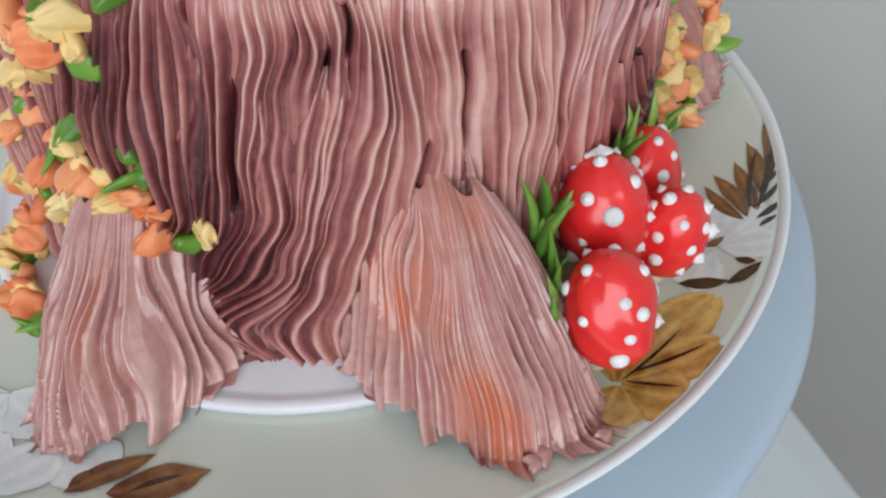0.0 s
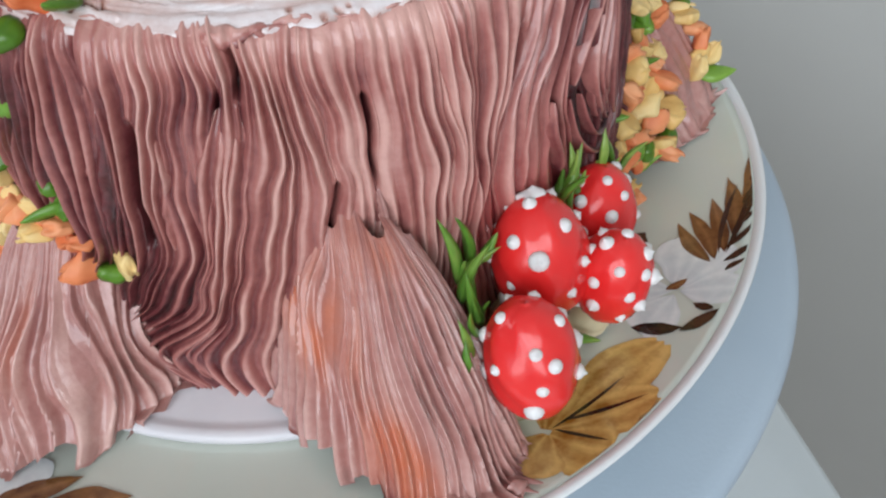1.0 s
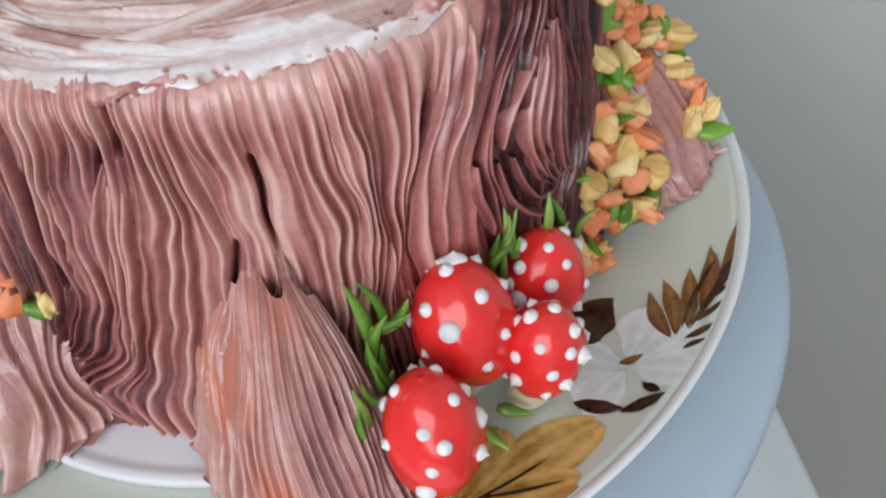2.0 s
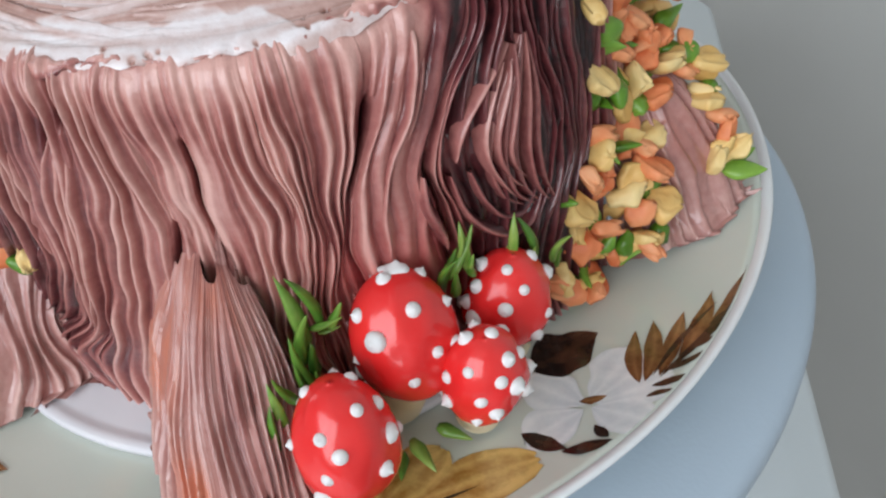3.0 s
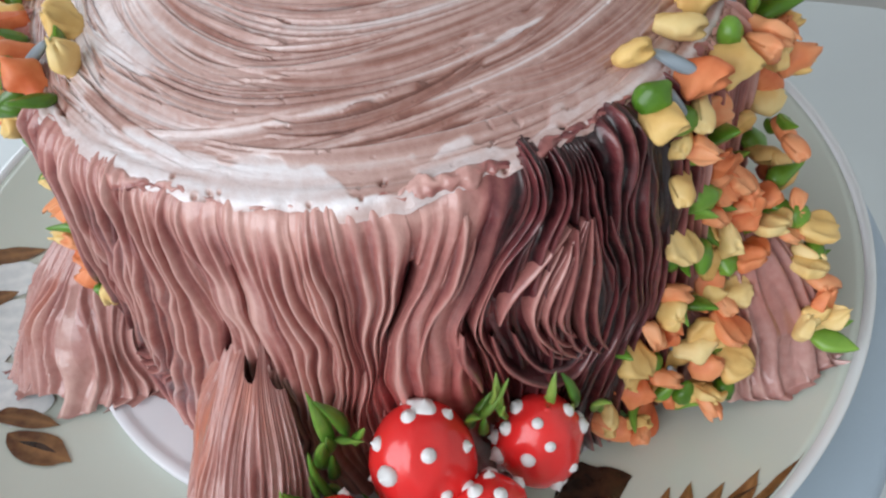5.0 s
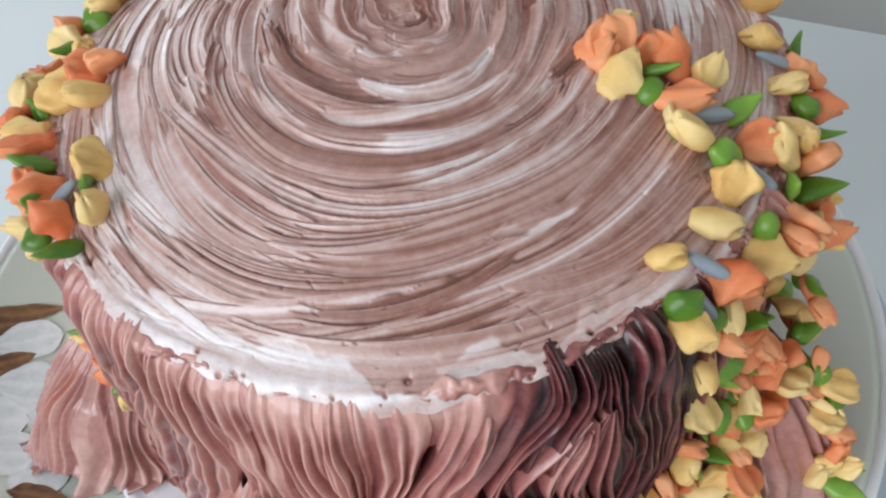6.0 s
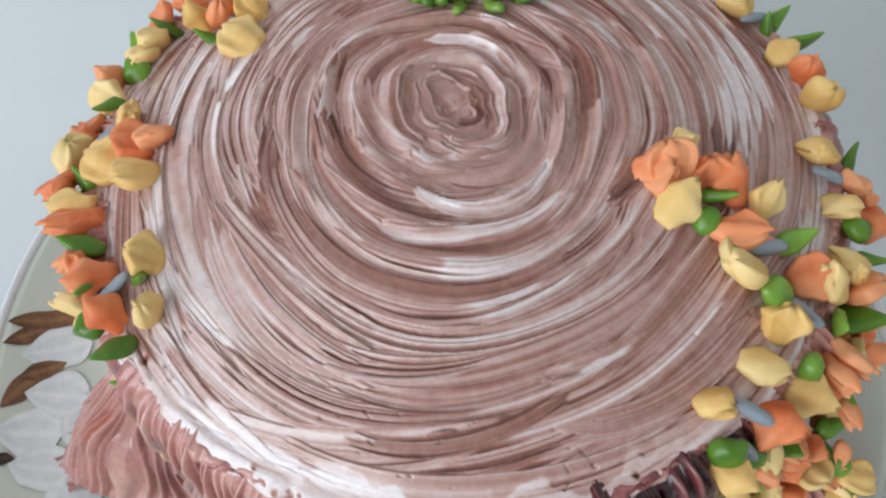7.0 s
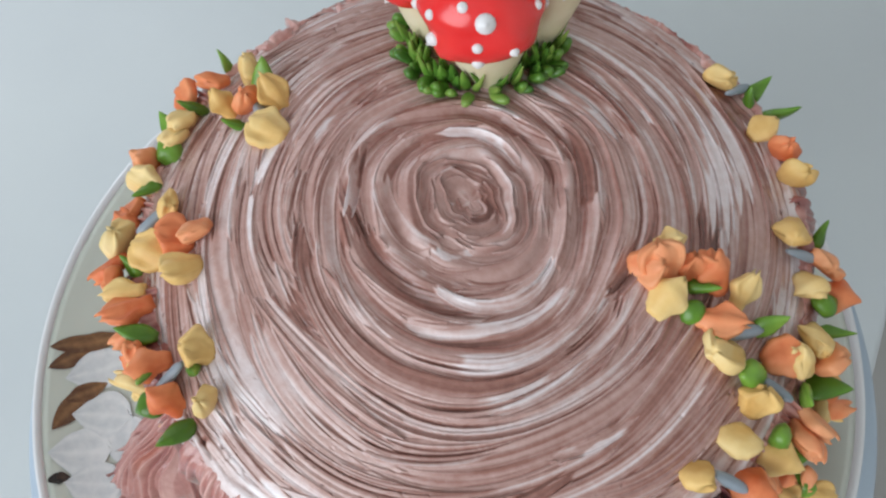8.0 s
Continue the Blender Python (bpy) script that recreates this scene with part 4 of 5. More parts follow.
# ---- piped flowers, leaves and grass ----
def blob_mesh(name, length, width, thick, shape, crease=0.0, tip=0.0, rows=12, cols=12, twist=0.0, seed=0, notch=0.0, under=0.55):
    """A piped drop lying along +x from 0 to length: shape(t) is its half width, crease a groove along its back, tip its lift, notch the cleft between its lobes."""
    verts = []
    for i in range(rows):
        t = i / (rows - 1)
        w = max(float(shape(t)), 0.0)
        for k in range(cols):
            a = 2 * math.pi * k / cols
            y, z = math.cos(a), math.sin(a)
            cleft = math.exp(-((y / 0.26) ** 2))
            groove = crease * thick * cleft * (z > 0) * math.sin(math.pi * min(t * 1.1, 1)) * w
            rough = 1 + 0.14 * float(wander(t * 3 + seed, a * 1.3 + seed, 2))
            dent = 0.24 * thick * float(wander(t * 2.5 + seed, y * 4.5 + seed, 4)) * (z > 0) * w
            verts.append((length * t * (1 - notch * cleft * t * t), width * w * y * rough, thick * (w ** 0.7) * (z * (1.0 if z > 0 else under)) - groove + dent + tip * t * t + twist * width * w * y * t))
    n = len(verts)
    return smooth_mesh(name, verts, grid_faces(rows, cols, True) + [tuple(range(cols - 1, -1, -1)), tuple(range(n - cols, n))])


spike = lambda t: (max(1 - t, 0.0) ** 0.8) * (0.35 + 0.65 * min(t / 0.22, 1.0))
lance = lambda t: math.sin(math.pi * (0.08 + 0.915 * t) ** 0.8) ** 0.9
ball = lambda t: math.sin(math.pi * (0.06 + 0.90 * t ** 0.9)) ** 0.55



def petal_mesh(length, half, lobes, cup, tip, seed, cleft=0.0, point=0.0, thick=0.0023, waist=0.0):
    """One piped petal along +x: a thick ruffled fan with grooves between its lobes, cupped, with a lifted tip. cleft: how deep its outer edge is parted; point: how sharp it ends; waist: how far its outline swells and narrows."""
    rows, cols, verts = 14, 24, []
    for i in range(rows):
        t = 1 - (1 - i / (rows - 1)) ** 1.8
        w = math.sin(math.pi * (0.10 + 0.897 * t) ** 1.45) ** (0.42 + 0.4 * point)
        for k in range(cols):
            a = 2 * math.pi * k / cols
            c, n = math.cos(a), math.sin(a)
            y = math.copysign(abs(c) ** 0.85, c)
            lift = math.copysign(abs(n) ** 0.75, n)
            ruffle = math.cos(lobes * math.pi * y + 0.5 * math.sin(seed))
            long = 1 - 0.08 * y * y * t + 0.06 * ruffle * t * t - cleft * math.exp(-((y / 0.22) ** 2)) * t ** 3 + 0.05 * float(wander(y * 2 + seed, seed, 3))
            edge = 1 + waist * math.cos(3 * math.pi * t + 0.4) * (1 - t ** 3) + 0.20 * float(wander(t * 4.5 + seed, math.copysign(2.0, y) + seed, 2))
            top = (0.00095 * ruffle * min(t * 1.6, 1) + 0.0005 * float(wander(t * 3 + seed, y * 2.5 + seed, 4))) * (n > 0) * w
            z = thick * lift * w ** 0.55 + top - cleft * 0.0040 * math.exp(-((y / 0.30) ** 2)) * (n > 0) * t * w
            verts.append((length * t * long, half * w * y * edge, z + cup * y * y * w + tip * t * t))
    n = len(verts)
    return smooth_mesh("petal", verts, grid_faces(rows, cols, True) + [tuple(range(cols - 1, -1, -1)), tuple(range(n - cols, n))])


PETALS = [
    petal_mesh(0.0106, 0.0050, 2.0, 0.0005, 0.0016, 1.0),
    petal_mesh(0.0104, 0.0046, 1.0, -0.0005, 0.0020, 5.3, cleft=0.14, waist=0.12),
    petal_mesh(0.0112, 0.0038, 1.0, 0.0004, 0.0016, 9.1, waist=0.20),
    petal_mesh(0.0098, 0.0052, 3.0, -0.0006, 0.0010, 13.7, waist=0.08),
    petal_mesh(0.0114, 0.0036, 2.0, -0.0004, 0.0024, 21.2, waist=0.24),
    petal_mesh(0.0096, 0.0046, 1.0, 0.0006, 0.0006, 27.9, cleft=0.18),
    petal_mesh(0.0102, 0.0052, 2.0, -0.0005, 0.0010, 33.3, cleft=0.08),
]
LEAVES = [
    blob_mesh("leaf", 0.0100, 0.0026, 0.0022, spike, 0.30, 0.0030, seed=2),
    blob_mesh("leaf", 0.0110, 0.0031, 0.0018, lance, 0.55, 0.0022, seed=6),
    blob_mesh("leaf", 0.0085, 0.0028, 0.0024, spike, 0.10, 0.0015, seed=8),
]
DOTS = [blob_mesh("bud", 0.0062, 0.0030, 0.0030, ball, 0.0, 0.0006, seed=4), blob_mesh("bud", 0.0070, 0.0032, 0.0028, lambda t: ball(t) if t < 0.6 else ball(t) * (1 - (t - 0.6) * 1.3), 0.1, 0.0012, seed=12)]
VINE = blob_mesh("vine", 0.0082, 0.0014, 0.0013, ball, 0.0, 0.0, seed=3)

SHARED = {}


def coloured(me, mat):
    """The same shape in another colour of frosting."""
    key = (me.name, mat.name)
    if key not in SHARED:
        SHARED[key] = me.copy()
        SHARED[key].materials.clear()
        SHARED[key].materials.append(mat)
    return SHARED[key]


def facing(normal, turn):
    """A frame with z along normal and x turned in the surface by degrees from uphill."""
    up = Vector((0, 0, 1)) - normal * normal.z
    up = up.normalized() if up.length > 0.15 else Vector((-math.sin(0.5), math.cos(0.5), 0))
    x = (Matrix.Rotation(radians(turn), 3, normal) @ up)
    x = (x - normal * x.dot(normal)).normalized()
    y = normal.cross(x)
    return Matrix((x, y, normal)).transposed().to_4x4()


def garland(label, groups, seed, tilt):
    t = thing("flower_garland", label, "flowers", group="piped flower garlands on the cake", at=HOME)
    rng = random.Random(seed)
    spots = [row for rows in groups for row in rows]
    for kind, az, way, lift in list(spots):
        if way > 92:
            spots.append((rng.choice("oyyogdd"), az + rng.uniform(-3.2, 3.2), way + rng.uniform(-4.5, 4.5), max(lift - 2.5, 1.5)))
    for kind, az, way, lift in spots:
        at, out = on_cake(az, way / 1000, 0.0)
        lift /= 1000
        at = at + out * lift
        if lift > 0.006:
            out = (out + Vector((0, 0, 0.8))).normalized()
            at -= out * 0.002
        at.z = max(at.z, 0.005)
        if kind in "oy":
            me = rng.choice(PETALS)
            turn, lean, size = rng.uniform(0, 360), rng.uniform(15, 62) * tilt, rng.uniform(0.85, 1.10) * (0.86 if way > 86 else 0.97)
            name = "petal"
            mat = ORANGE if kind == "o" else YELLOW
        elif kind == "g":
            me, name, mat = rng.choice(LEAVES), "leaf", GREEN
            turn, lean, size = rng.uniform(0, 360), rng.uniform(25, 65) * tilt, rng.uniform(0.80, 1.12)
        elif kind == "d":
            me, name, mat = rng.choice(DOTS), "bud", GREEN
            turn, lean, size = rng.uniform(0, 360), rng.uniform(10, 70), rng.uniform(0.9, 1.15)
        else:
            me, name, mat = VINE, "vine", BLUE_GREY
            turn, lean, size = rng.uniform(-40, 40), 0, rng.uniform(0.95, 1.25)
        m = facing(out, turn) @ pose(0, 0, 0, rng.uniform(-25, 25), -lean, 0) @ Matrix.Scale(size, 4)
        length = 0.0046 * size
        m = Matrix.Translation(at - Vector(HOME) - out * 0.0012) @ m @ pose(-length, 0, 0)
        part(name, coloured(me, mat), mat, t, m=m)
    return t


TOP_LEFT_FAR = [
    ("o", -169.2, 80.3, 3.0), ("g", -173.8, 81.3, 3.0), ("y", -173.8, 71.0, 2.8), ("o", -164.3, 83.6, 4.5),
    ("g", -173.0, 64.0, 2.7), ("y", -170.2, 55.8, 2.8), ("y", -163.6, 68.1, 3.0), ("o", -166.0, 62.6, 2.8),
    ("b", -164.6, 57.2, 2.9), ("y", -160.6, 51.8, 2.8), ("g", -159.5, 62.6, 2.8), ("y", -159.5, 80.3, 2.7),
    ("g", -162.4, 79.2, 2.8), ("g", -156.9, 82.4, 3.0), ("y", -155.5, 80.3, 2.9), ("d", -153.4, 81.3, 2.9),
    ("o", -150.3, 84.7, 3.2), ("y", -146.1, 82.4, 2.9),
]
TOP_LEFT_MID = [
    ("g", -143.6, 81.3, 2.9), ("y", -140.1, 72.4, 3.0), ("o", -141.3, 84.7, 3.4), ("o", -138.7, 84.7, 3.2),
    ("y", -135.9, 84.7, 4.4), ("b", -138.1, 76.7, 2.8), ("o", -132.8, 68.1, 2.8), ("o", -132.8, 62.6, 2.7),
    ("y", -131.0, 75.2, 3.0), ("y", -125.1, 65.4, 2.6), ("g", -129.7, 81.3, 2.9), ("o", -130.8, 84.7, 4.8),
    ("y", -125.0, 81.3, 3.0), ("o", -127.9, 84.7, 5.2), ("o", -121.6, 81.3, 2.9),
]
TOP_LEFT_NEAR = [
    ("g", -116.5, 80.3, 2.9), ("y", -107.7, 66.7, 2.8), ("o", -114.7, 82.4, 2.8), ("o", -110.8, 79.2, 2.9),
    ("b", -107.2, 75.2, 2.9), ("g", -104.5, 69.5, 2.8), ("g", -110.0, 81.3, 2.9), ("o", -103.3, 79.2, 2.6),
    ("y", -98.5, 71.0, 2.7), ("g", -98.2, 80.3, 3.0),
]
TOP_RIGHT = [
    ("y", 30.1, 43.9, 2.9), ("o", 21.7, 41.3, 2.6), ("o", 24.3, 43.9, 2.9), ("y", 15.4, 47.9, 2.6),
    ("o", 26.2, 51.8, 2.6), ("o", 27.1, 55.8, 2.9), ("g", 22.3, 54.5, 2.9), ("d", 17.1, 54.5, 2.7),
    ("y", 24.1, 62.6, 2.7), ("o", 16.6, 58.5, 2.7), ("d", 12.8, 59.9, 2.7), ("b", 17.0, 64.0, 2.9),
    ("g", 21.3, 69.5, 2.7), ("y", 12.0, 64.0, 2.6), ("d", 11.3, 69.5, 2.8), ("o", 17.7, 75.2, 2.8),
    ("y", 19.2, 80.3, 3.0), ("b", 12.8, 76.7, 2.9), ("y", 8.8, 75.2, 2.6), ("g", 15.2, 83.6, 3.0),
    ("g", 18.6, 87.1, 4.7), ("d", 7.5, 82.4, 2.9), ("o", 13.1, 87.1, 5.0), ("o", 10.8, 87.1, 6.4),
]
TOP_RIGHT_FAR = [
    ("y", 76.4, 75.2, 2.9), ("b", 73.1, 78.1, 2.8), ("g", 70.6, 79.2, 2.7), ("g", 72.2, 83.6, 4.7),
    ("y", 63.4, 76.7, 2.8), ("g", 65.9, 83.6, 3.4), ("o", 58.4, 79.2, 2.8), ("y", 53.0, 79.2, 2.9),
    ("y", 41.8, 75.2, 2.8), ("g", 42.8, 82.4, 2.8), ("b", 37.6, 76.7, 2.9), ("y", 32.5, 79.2, 2.9),
    ("o", 38.1, 83.6, 2.9), ("o", 33.4, 85.9, 3.3), ("d", 29.4, 83.6, 2.9), ("y", 24.0, 82.4, 2.8),
    ("g", 26.9, 85.9, 4.5), ("o", 22.3, 85.9, 4.4),
]
RIM_RIGHT = [
    ("y", -7.1, 75.2, 2.7), ("y", 1.8, 76.7, 2.9), ("b", -3.6, 80.3, 2.9), ("d", -8.0, 82.4, 3.0),
    ("o", -1.6, 84.7, 2.7), ("y", -1.4, 90.6, 2.8), ("b", -6.5, 84.7, 2.9), ("y", -10.0, 85.9, 2.7),
    ("d", -4.3, 90.6, 2.8), ("g", 2.0, 99.6, 3.0), ("g", 12.3, 117.5, 3.0), ("y", 5.3, 87.1, 2.9),
    ("o", 22.0, 113.0, 3.2), ("o", 21.1, 92.8, 7.7), ("y", 21.6, 110.8, 7.0), ("y", 19.9, 99.6, 9.6),
    ("o", 18.7, 97.3, 11.6), ("g", 18.5, 113.0, 11.5), ("o", 18.4, 117.5, 13.9), ("y", 20.2, 124.2, 7.5),
    ("g", 17.5, 124.2, 14.7), ("y", 18.7, 128.7, 12.1),
]
SIDE_HIGH = [
    ("o", -3.8, 97.3, 3.0), ("o", 5.6, 113.0, 2.9), ("o", 9.0, 118.0, 5.1), ("o", 12.5, 125.0, 11.0),
    ("y", -4.5, 105.0, 3.0), ("d", 2.7, 115.2, 2.9), ("g", 5.0, 122.0, 4.0), ("o", 3.7, 122.0, 2.8),
    ("o", 8.0, 126.0, 8.0), ("y", 11.0, 131.0, 13.0), ("o", 15.1, 130.9, 18.0), ("y", 13.6, 133.2, 22.0),
    ("g", 13.0, 134.0, 15.0), ("g", 3.0, 128.7, 2.8), ("y", 5.3, 131.0, 6.0), ("o", 7.4, 135.5, 11.0),
    ("y", -3.8, 122.0, 3.0), ("d", 13.9, 139.9, 23.0), ("y", 12.5, 143.0, 22.3), ("o", 13.1, 148.0, 26.0),
    ("o", 12.0, 153.0, 28.0), ("y", 10.7, 156.0, 29.4), ("g", 9.8, 160.0, 31.8),
]
SIDE_MID = [
    ("d", -1.5, 130.0, 5.0), ("d", 4.1, 136.7, 9.0), ("g", -1.6, 142.1, 4.8), ("g", -5.0, 140.7, 5.0),
    ("y", 0.6, 144.0, 5.0), ("y", 4.3, 144.0, 11.0), ("o", 2.0, 140.0, 7.0), ("o", 0.9, 148.4, 12.5),
    ("y", -6.4, 139.9, 2.9), ("d", -1.2, 154.6, 11.0), ("y", 0.6, 158.0, 15.5), ("o", -8.7, 144.0, 3.0),
    ("o", -2.7, 158.0, 12.0), ("y", -12.1, 148.8, 2.8), ("b", -4.0, 152.0, 3.0),
]
SIDE_LOW = [
    ("y", -4.7, 160.0, 2.8), ("d", -8.7, 155.6, 2.8), ("o", -13.1, 160.0, 2.9), ("y", -8.2, 164.5, 2.9),
    ("y", -17.1, 164.5, 2.7), ("g", -13.3, 169.0, 2.9), ("g", -14.6, 175.7, 6.2), ("o", -16.0, 171.2, 3.0),
    ("o", -13.2, 175.7, 5.8), ("y", -3.5, 165.0, 13.0), ("d", -1.5, 163.0, 16.0), ("d", -5.5, 163.0, 10.0),
    ("g", -6.0, 168.0, 10.0), ("b", -6.5, 160.0, 6.0),
]
LEFT_UP = [
    ("o", -119.4, 95.1, 2.8), ("o", -116.8, 97.3, 2.8), ("y", -111.6, 90.6, 2.9), ("y", -112.6, 95.1, 3.0),
    ("d", -106.3, 87.1, 3.0), ("g", -120.2, 101.8, 2.9), ("y", -125.5, 106.3, 2.9), ("y", -135.3, 126.4, 3.0),
    ("d", -128.0, 117.5, 2.8), ("o", -121.0, 92.8, 2.8), ("g", -116.7, 90.6, 2.7), ("y", -123.6, 99.6, 2.9),
]
LEFT_LOW = [
    ("y", -119.4, 119.7, 3.0), ("g", -124.2, 126.4, 2.9), ("o", -126.9, 130.9, 2.8), ("o", -119.8, 126.4, 2.9),
    ("d", -144.7, 146.6, 3.0), ("o", -148.0, 155.6, 4.2), ("y", -123.7, 135.4, 2.8), ("o", -116.5, 128.7, 2.7),
    ("y", -113.7, 130.9, 2.7), ("g", -110.6, 124.2, 2.9), ("o", -110.3, 128.7, 2.8), ("d", -129.5, 139.9, 2.9),
    ("o", -133.3, 146.6, 2.9), ("d", -119.3, 137.6, 2.8), ("y", -147.2, 164.5, 6.6), ("d", -143.3, 160.0, 3.0),
    ("y", -125.9, 142.1, 3.0), ("o", -108.9, 133.2, 2.7), ("o", -113.7, 142.1, 3.0), ("o", -108.7, 139.9, 2.9),
    ("d", -105.0, 137.6, 2.7), ("d", -119.0, 148.8, 2.8), ("y", -109.0, 148.8, 2.8),
]
LEFT_ROOT = [
    ("y", -145.3, 169.0, 10.2), ("d", -145.8, 173.5, 8.6), ("d", -112.5, 151.1, 2.9), ("o", -140.0, 175.7, 13.2),
    ("y", -144.4, 175.7, 14.1), ("o", -137.3, 175.7, 17.3), ("o", -134.0, 175.7, 16.4), ("g", -131.0, 175.7, 19.4),
]
garland("piped orange and yellow petals with green leaves along the edge", [TOP_LEFT_FAR, TOP_LEFT_MID, TOP_LEFT_NEAR, LEFT_UP, LEFT_LOW, LEFT_ROOT], 5, 1.0)
garland("thick cascade of piped orange and yellow petals with green leaves", [TOP_RIGHT, TOP_RIGHT_FAR, RIM_RIGHT, SIDE_HIGH, SIDE_MID, SIDE_LOW], 9, 1.0)


def mushroom(at, axis, cap_r, cap_h, stem_to, spots, seed, label, group, girth=(0.50, 0.64)):
    """A toadstool: egg-shaped red cap on a cream stem, with peaked white sugar spots."""
    rng = random.Random(seed)
    at, axis, stem_to = Vector(at), Vector(axis).normalized(), Vector(stem_to)
    t = thing("mushroom", label, "mushroom", group, at=stem_to)
    frame_m = axis.to_track_quat("Z", "Y").to_matrix()
    rows, cols, verts = 26, 40, []
    shape = []
    for i in range(rows):
        a = math.pi * (0.004 + 0.86 * i / (rows - 1))
        shape.append((math.sin(a) ** 0.90 * (1 - 0.10 * math.cos(a)), math.cos(a)))
    shape += [(shape[-1][0] * 0.75, shape[-1][1] + 0.03), (0.05, shape[-1][1] + 0.06)]
    def skin(a, p):
        r, h = shape[p] if isinstance(p, int) else p
        wob = 1 + 0.09 * float(wander(math.cos(a) * 1.6 + seed, math.sin(a) * 1.6 + h * 1.7 + seed, 1)) + 0.05 * float(wander(math.cos(a) * 3.4 + seed, math.sin(a) * 3.4 + h * 3.6 + seed, 3))
        return frame_m @ Vector((cap_r * r * math.cos(a) * wob, cap_r * r * math.sin(a) * wob, cap_h * h))
    for p in range(len(shape)):
        for k in range(cols):
            verts.append(at - stem_to + skin(2 * math.pi * k / cols, p))
    n = len(verts)
    cap = part("cap", smooth_mesh("cap", verts, grid_faces(len(shape), cols, True) + [tuple(range(cols)), tuple(range(n - 1, n - cols - 1, -1))]), RED, t, "glossy red cap with white spots")
    low = at - axis * cap_h * 0.55
    run = stem_to - low
    verts, rows = [], 9
    side = run.orthogonal().normalized()
    other = run.normalized().cross(side)
    for i in range(rows):
        s = i / (rows - 1)
        w = cap_r * (girth[0] + (girth[1] - girth[0]) * s + 0.04 * math.sin(5 * s))
        for k in range(20):
            a = 2 * math.pi * k / 20
            verts.append(low + run * s + side * (w * math.cos(a)) + other * (w * math.sin(a)) - stem_to)
    part("stem", smooth_mesh("stem", verts, grid_faces(rows, 20, True) + [tuple(range(20)), tuple(range(len(verts) - 1, len(verts) - 21, -1))]), STEM, t, "cream stem")
    # spots spread evenly over the cap
    golden = math.pi * (3 - math.sqrt(5))
    for k in range(spots):
        h = 0.97 - 1.55 * (k + 0.5) / spots
        a = golden * k + rng.uniform(-0.35, 0.35) + seed
        h = min(max(h + rng.uniform(-0.07, 0.07), -0.62), 0.98)
        r = math.sqrt(1 - h * h) ** 0.90 * (1 - 0.10 * h)
        p = skin(a, (r, h))
        normal = frame_m @ Vector((math.cos(a) * r / cap_r, math.sin(a) * r / cap_r, h / cap_h)).normalized()
        m = normal.to_track_quat("Z", "Y").to_matrix().to_4x4()
        size = rng.uniform(0.68, 1.02) * (1.35 if rng.random() < 0.15 else 1.0)
        part("spot", SPOTS[rng.randrange(2)], SPOT, cap, m=Matrix.Translation(at - stem_to + p - normal * 0.0002) @ m @ Matrix.Scale(size, 4))
    if "tip" in label:
        verts = []
        for i, (r, h) in enumerate(((0.0042, -0.0004), (0.0044, 0.0006), (0.0030, 0.0014), (0.0012, 0.0022), (0.0002, 0.0030))):
            for k in range(18):
                a = 2 * math.pi * k / 18
                jag = 1 + (0.28 * float(wander(k * 0.9, 3.0, 5)) if i < 2 else 0)
                verts.append((r * jag * math.cos(a), r * jag * 0.75 * math.sin(a), h))
        way = Vector((-0.0017, 0.0048, 0.0123)).normalized()
        local = frame_m.inverted() @ way
        place = frame_m @ Vector((local.x * cap_r, local.y * cap_r, local.z * cap_h))
        part("spot", smooth_mesh("spot", verts, grid_faces(5, 18, True) + [tuple(range(72, 90))]), SPOT, cap, "ragged white tip", m=Matrix.Translation(at - stem_to + place - way * 0.0004) @ way.to_track_quat("Z", "Y").to_matrix().to_4x4() @ Matrix.Scale(0.72, 4))
    return t


def spot_mesh(peak):
    prof = [(0.00165, -0.0004), (0.0017, 0.0002), (0.0014, 0.0008), (0.0009, 0.0011), (0.0004, 0.0012 + 0.4 * peak), (0.00008, 0.0012 + peak)]
    ang = np.linspace(0, 2 * np.pi, 12, endpoint=False)
    verts = [(r * np.cos(a), r * np.sin(a), z) for r, z in prof for a in ang]
    return smooth_mesh("spot", verts, grid_faces(len(prof), 12, True) + [tuple(range(len(verts) - 12, len(verts)))])


SPOTS = [spot_mesh(0.0003), spot_mesh(0.0007)]
BY_SIDE = "mushrooms leaning on the cake's side"
mushroom((0.0765, -0.0612, 0.0300), (-0.12, 0.22, 0.96), 0.0107, 0.0143, (0.0690, -0.0600, 0.0040), 19, 1, "large red sugar mushroom with white spots and a white tip", BY_SIDE)
mushroom((0.0754, -0.0846, 0.0250), (-0.10, 0.16, 0.97), 0.0101, 0.0138, (0.0715, -0.0800, 0.0045), 19, 4, "red sugar mushroom with white spots beside the root", BY_SIDE)
mushroom((0.0925, -0.0598, 0.0226), (0.16, -0.02, 0.98), 0.0087, 0.0118, (0.0880, -0.0570, 0.0045), 23, 6, "red sugar mushroom with many white spots on the plate", BY_SIDE)
mushroom((0.0888, -0.0392, 0.0236), (0.15, 0.10, 0.97), 0.0094, 0.0116, (0.0860, -0.0370, 0.0045), 20, 9, "red sugar mushroom with white spots near the flowers", BY_SIDE)
ON_TOP = "mushrooms standing on top of the cake"
mushroom((-0.0130, 0.0355, 0.1310), (0.10, -0.12, 1.0), 0.0138, 0.0112, (-0.0085, 0.0350, 0.1055), 22, 12, "red sugar mushroom with white spots, standing in piped grass", ON_TOP, (0.80, 0.36))
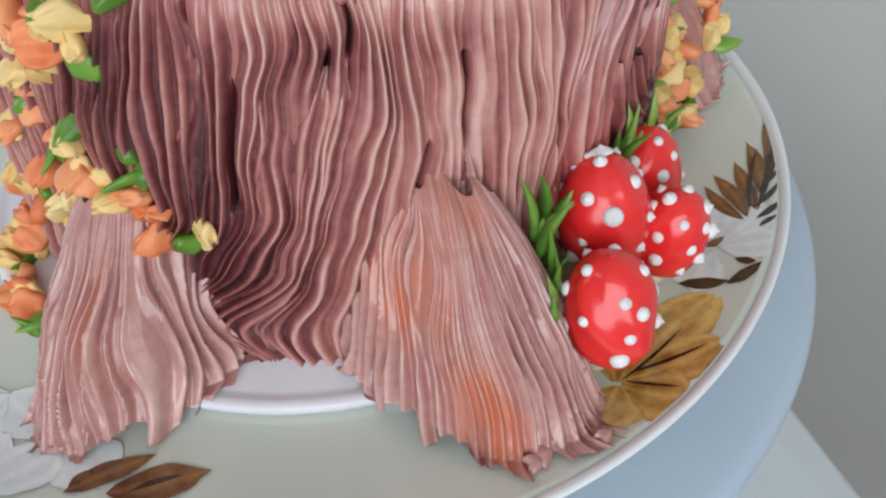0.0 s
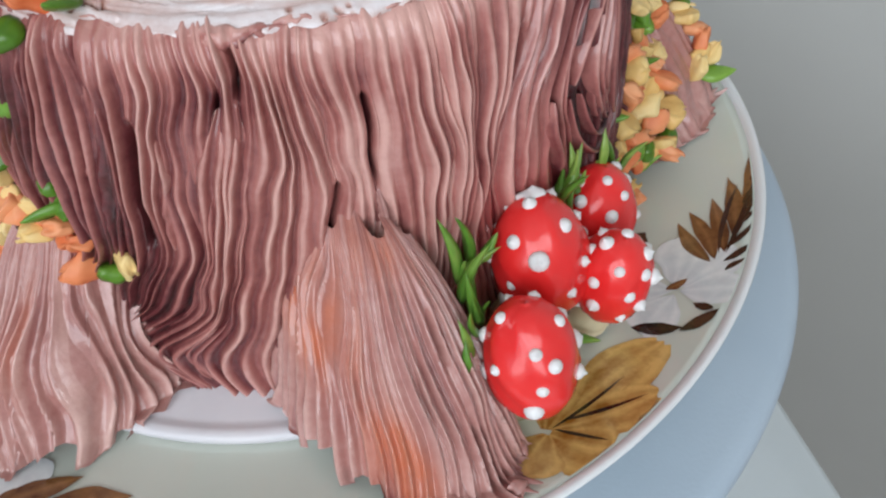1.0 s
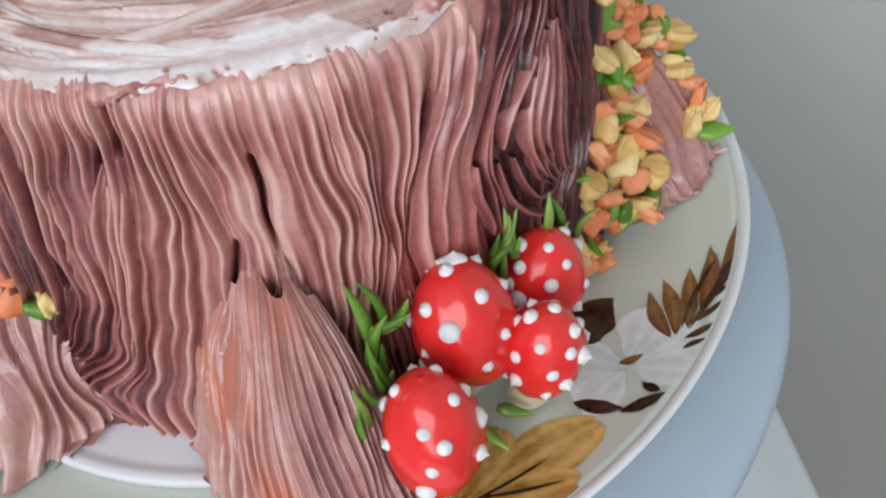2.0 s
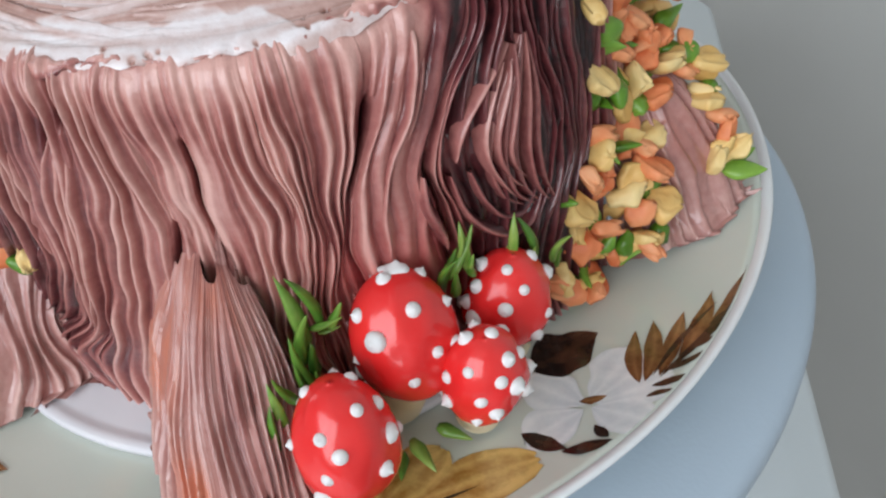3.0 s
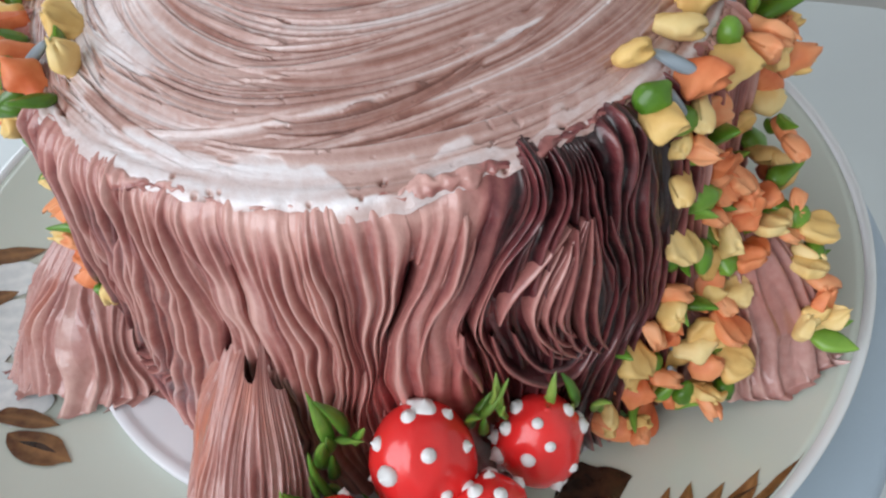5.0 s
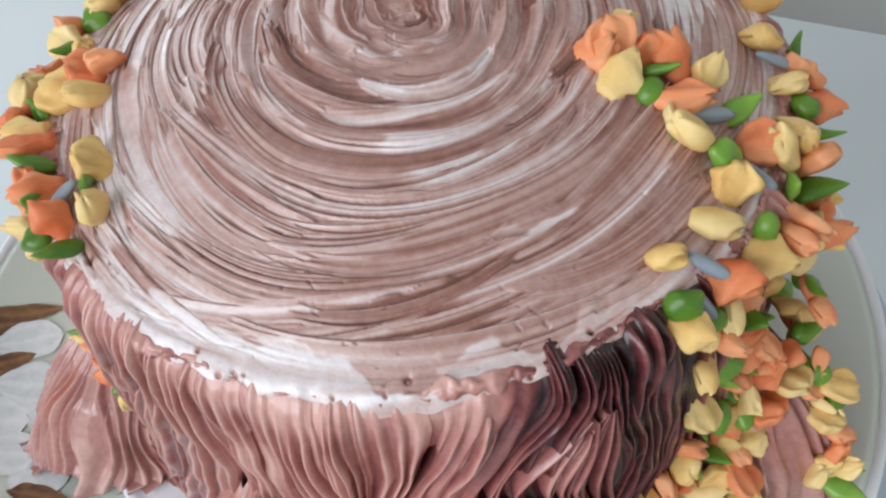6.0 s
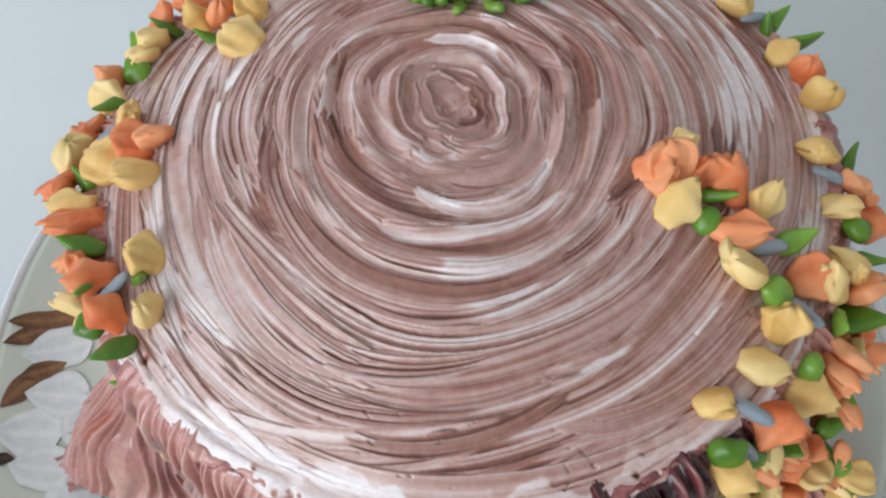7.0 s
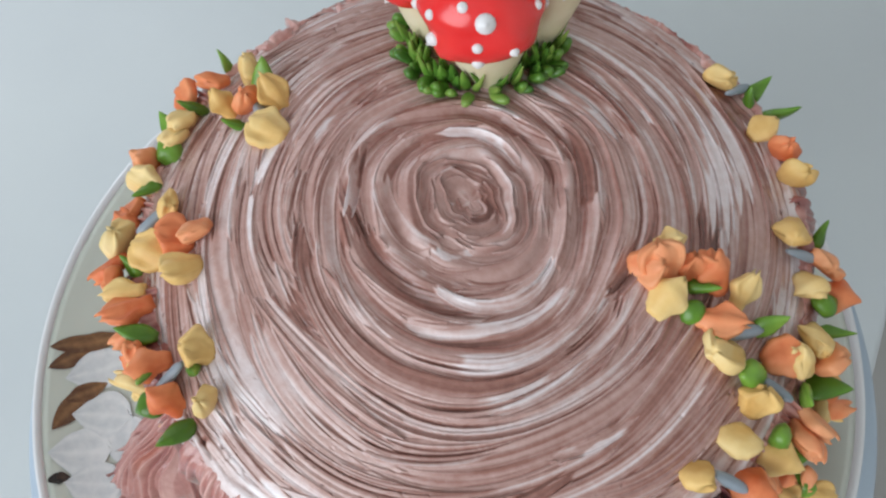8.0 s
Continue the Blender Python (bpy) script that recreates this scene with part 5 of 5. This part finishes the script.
mushroom((-0.0330, 0.0350, 0.1300), (-0.25, -0.15, 1.0), 0.0112, 0.0090, (-0.0260, 0.0350, 0.1055), 20, 15, "smaller red sugar mushroom with white spots in piped grass", ON_TOP, (0.75, 0.50))
mushroom((-0.0080, 0.0560, 0.1380), (0.20, 0.15, 1.0), 0.0125, 0.0100, (-0.0110, 0.0500, 0.1050), 22, 18, "tall red sugar mushroom with white spots in piped grass", ON_TOP, (0.75, 0.50))

BLADES = [
    blob_mesh("blade", 0.0115, 0.0016, 0.0015, spike, 0.2, 0.0038, seed=31),
    blob_mesh("blade", 0.0090, 0.0024, 0.0020, spike, 0.1, 0.0015, seed=33),
    blob_mesh("blade", 0.0140, 0.0016, 0.0014, lance, 0.3, 0.0060, seed=35),
    blob_mesh("blade", 0.0060, 0.0021, 0.0019, ball, 0.0, 0.0010, seed=37),
]


def tuft(label, blades, seed, at):
    """Piped blades of grass: each has a place, an azimuth and an elevation that it points to, and a size."""
    t = thing("grass_tuft", label, "grass", "piped grass round the mushrooms", at=at)
    rng = random.Random(seed)
    for place, az, el, size, which in blades:
        d = Vector((math.cos(radians(az)) * math.cos(radians(el)), math.sin(radians(az)) * math.cos(radians(el)), math.sin(radians(el))))
        z = Vector((0, 0, 1)) - d * d.z if abs(el) < 80 else Vector((1, 0, 0))
        z = z.normalized()
        m = Matrix((d, z.cross(d), z)).transposed().to_4x4()
        part("blade", BLADES[which], GRASS, t, m=Matrix.Translation(Vector(place) - Vector(at)) @ m @ pose(0, 0, 0, rng.uniform(-40, 40)) @ Matrix.Scale(size, 4))
    return t


def ring_of_grass():
    rng = random.Random(41)
    blades = []
    for k in range(150):
        a = rng.uniform(0, 360)
        r = rng.uniform(0.0135, 0.0195)
        x, y = -0.0195 + r * math.cos(radians(a)), 0.0415 + r * math.sin(radians(a))
        rc = math.hypot(x - CAKE[0], y - CAKE[1])
        z = float(np.interp(rc, PROFILE[:, 0], PROFILE[:, 1]))
        low = r > 0.0175
        blades.append(((x, y, z + (0.001 if low else 0.0)), a + rng.uniform(-25, 25), rng.uniform(5, 50) if low else rng.uniform(45, 80), rng.uniform(0.75, 1.0), 3 if low else rng.choice((0, 1, 1))))
    tuft("ring of piped green grass round the mushrooms on the cake top", blades, 43, (-0.019, 0.039, 0.106))


ring_of_grass()
SIDE_BLADES = [
    (60.7, -74.8, 31.0, 61.9, -76.4, 48.3), (60.2, -71.5, 33.4, 63.1, -72.0, 48.5), (62.2, -67.8, 35.7, 65.7, -67.8, 50.2),
    (62.1, -70.3, 35.7, 69.5, -67.3, 37.3), (64.6, -78.2, 27.4, 61.7, -82.3, 40.9), (64.3, -83.1, 29.4, 60.6, -87.5, 38.6),
    (63.7, -87.0, 26.4, 64.5, -88.8, 36.5), (63.7, -90.4, 20.3, 61.8, -93.7, 32.9), (79.8, -49.8, 33.3, 81.0, -51.6, 46.7),
    (81.5, -47.7, 35.4, 88.3, -41.2, 43.6), (82.8, -45.8, 39.2, 86.1, -44.6, 45.7), (89.9, -36.2, 33.5, 91.0, -38.3, 43.0),
    (92.6, -30.6, 29.5, 94.3, -31.7, 40.9), (94.9, -27.6, 26.0, 96.8, -28.2, 37.4), (83.6, -44.7, 35.2, 84.1, -47.5, 45.9),
]


def side_grass():
    blades = []
    rng = random.Random(51)
    for x0, y0, z0, x1, y1, z1 in SIDE_BLADES:
        a, b = Vector((x0, y0, z0)) / 1000, Vector((x1, y1, z1)) / 1000
        d = b - a
        a = a - d * 0.10
        d = (b - a) * 0.92
        az, el = math.degrees(math.atan2(d.y, d.x)), math.degrees(math.asin(d.z / d.length))
        which = rng.choice((0, 2))
        blades.append((a, az, el, d.length / (0.0115 if which == 0 else 0.0140), which))
        for _ in range(1):
            off = Vector((rng.uniform(-1, 1), rng.uniform(-1, 1), rng.uniform(-1.5, 0.3))) * 0.0028
            blades.append((a + off, az + rng.uniform(-35, 35), el + rng.uniform(-25, 20), 0.65 * d.length / 0.0115, rng.choice((0, 1))))
    tuft("piped green grass blades between the mushrooms and the bark", blades, 53, (0.080, -0.060, 0.004))
    low = [((0.0800, -0.0715, 0.0090), -35, -15, 1.0, 1), ((0.0830, -0.0660, 0.0080), 5, -20, 0.9, 1), ((0.0790, -0.0740, 0.0070), -70, 0, 0.8, 1), ((0.0720, -0.0690, 0.0100), 200, 30, 0.9, 0), ((0.0690, -0.0930, 0.0060), -70, 2, 0.8, 1), ((0.0670, -0.0900, 0.0090), -120, 20, 0.8, 1)]
    tuft("small piped green leaves on the plate under the mushrooms", low, 57, (0.084, -0.072, 0.004))


side_grass()
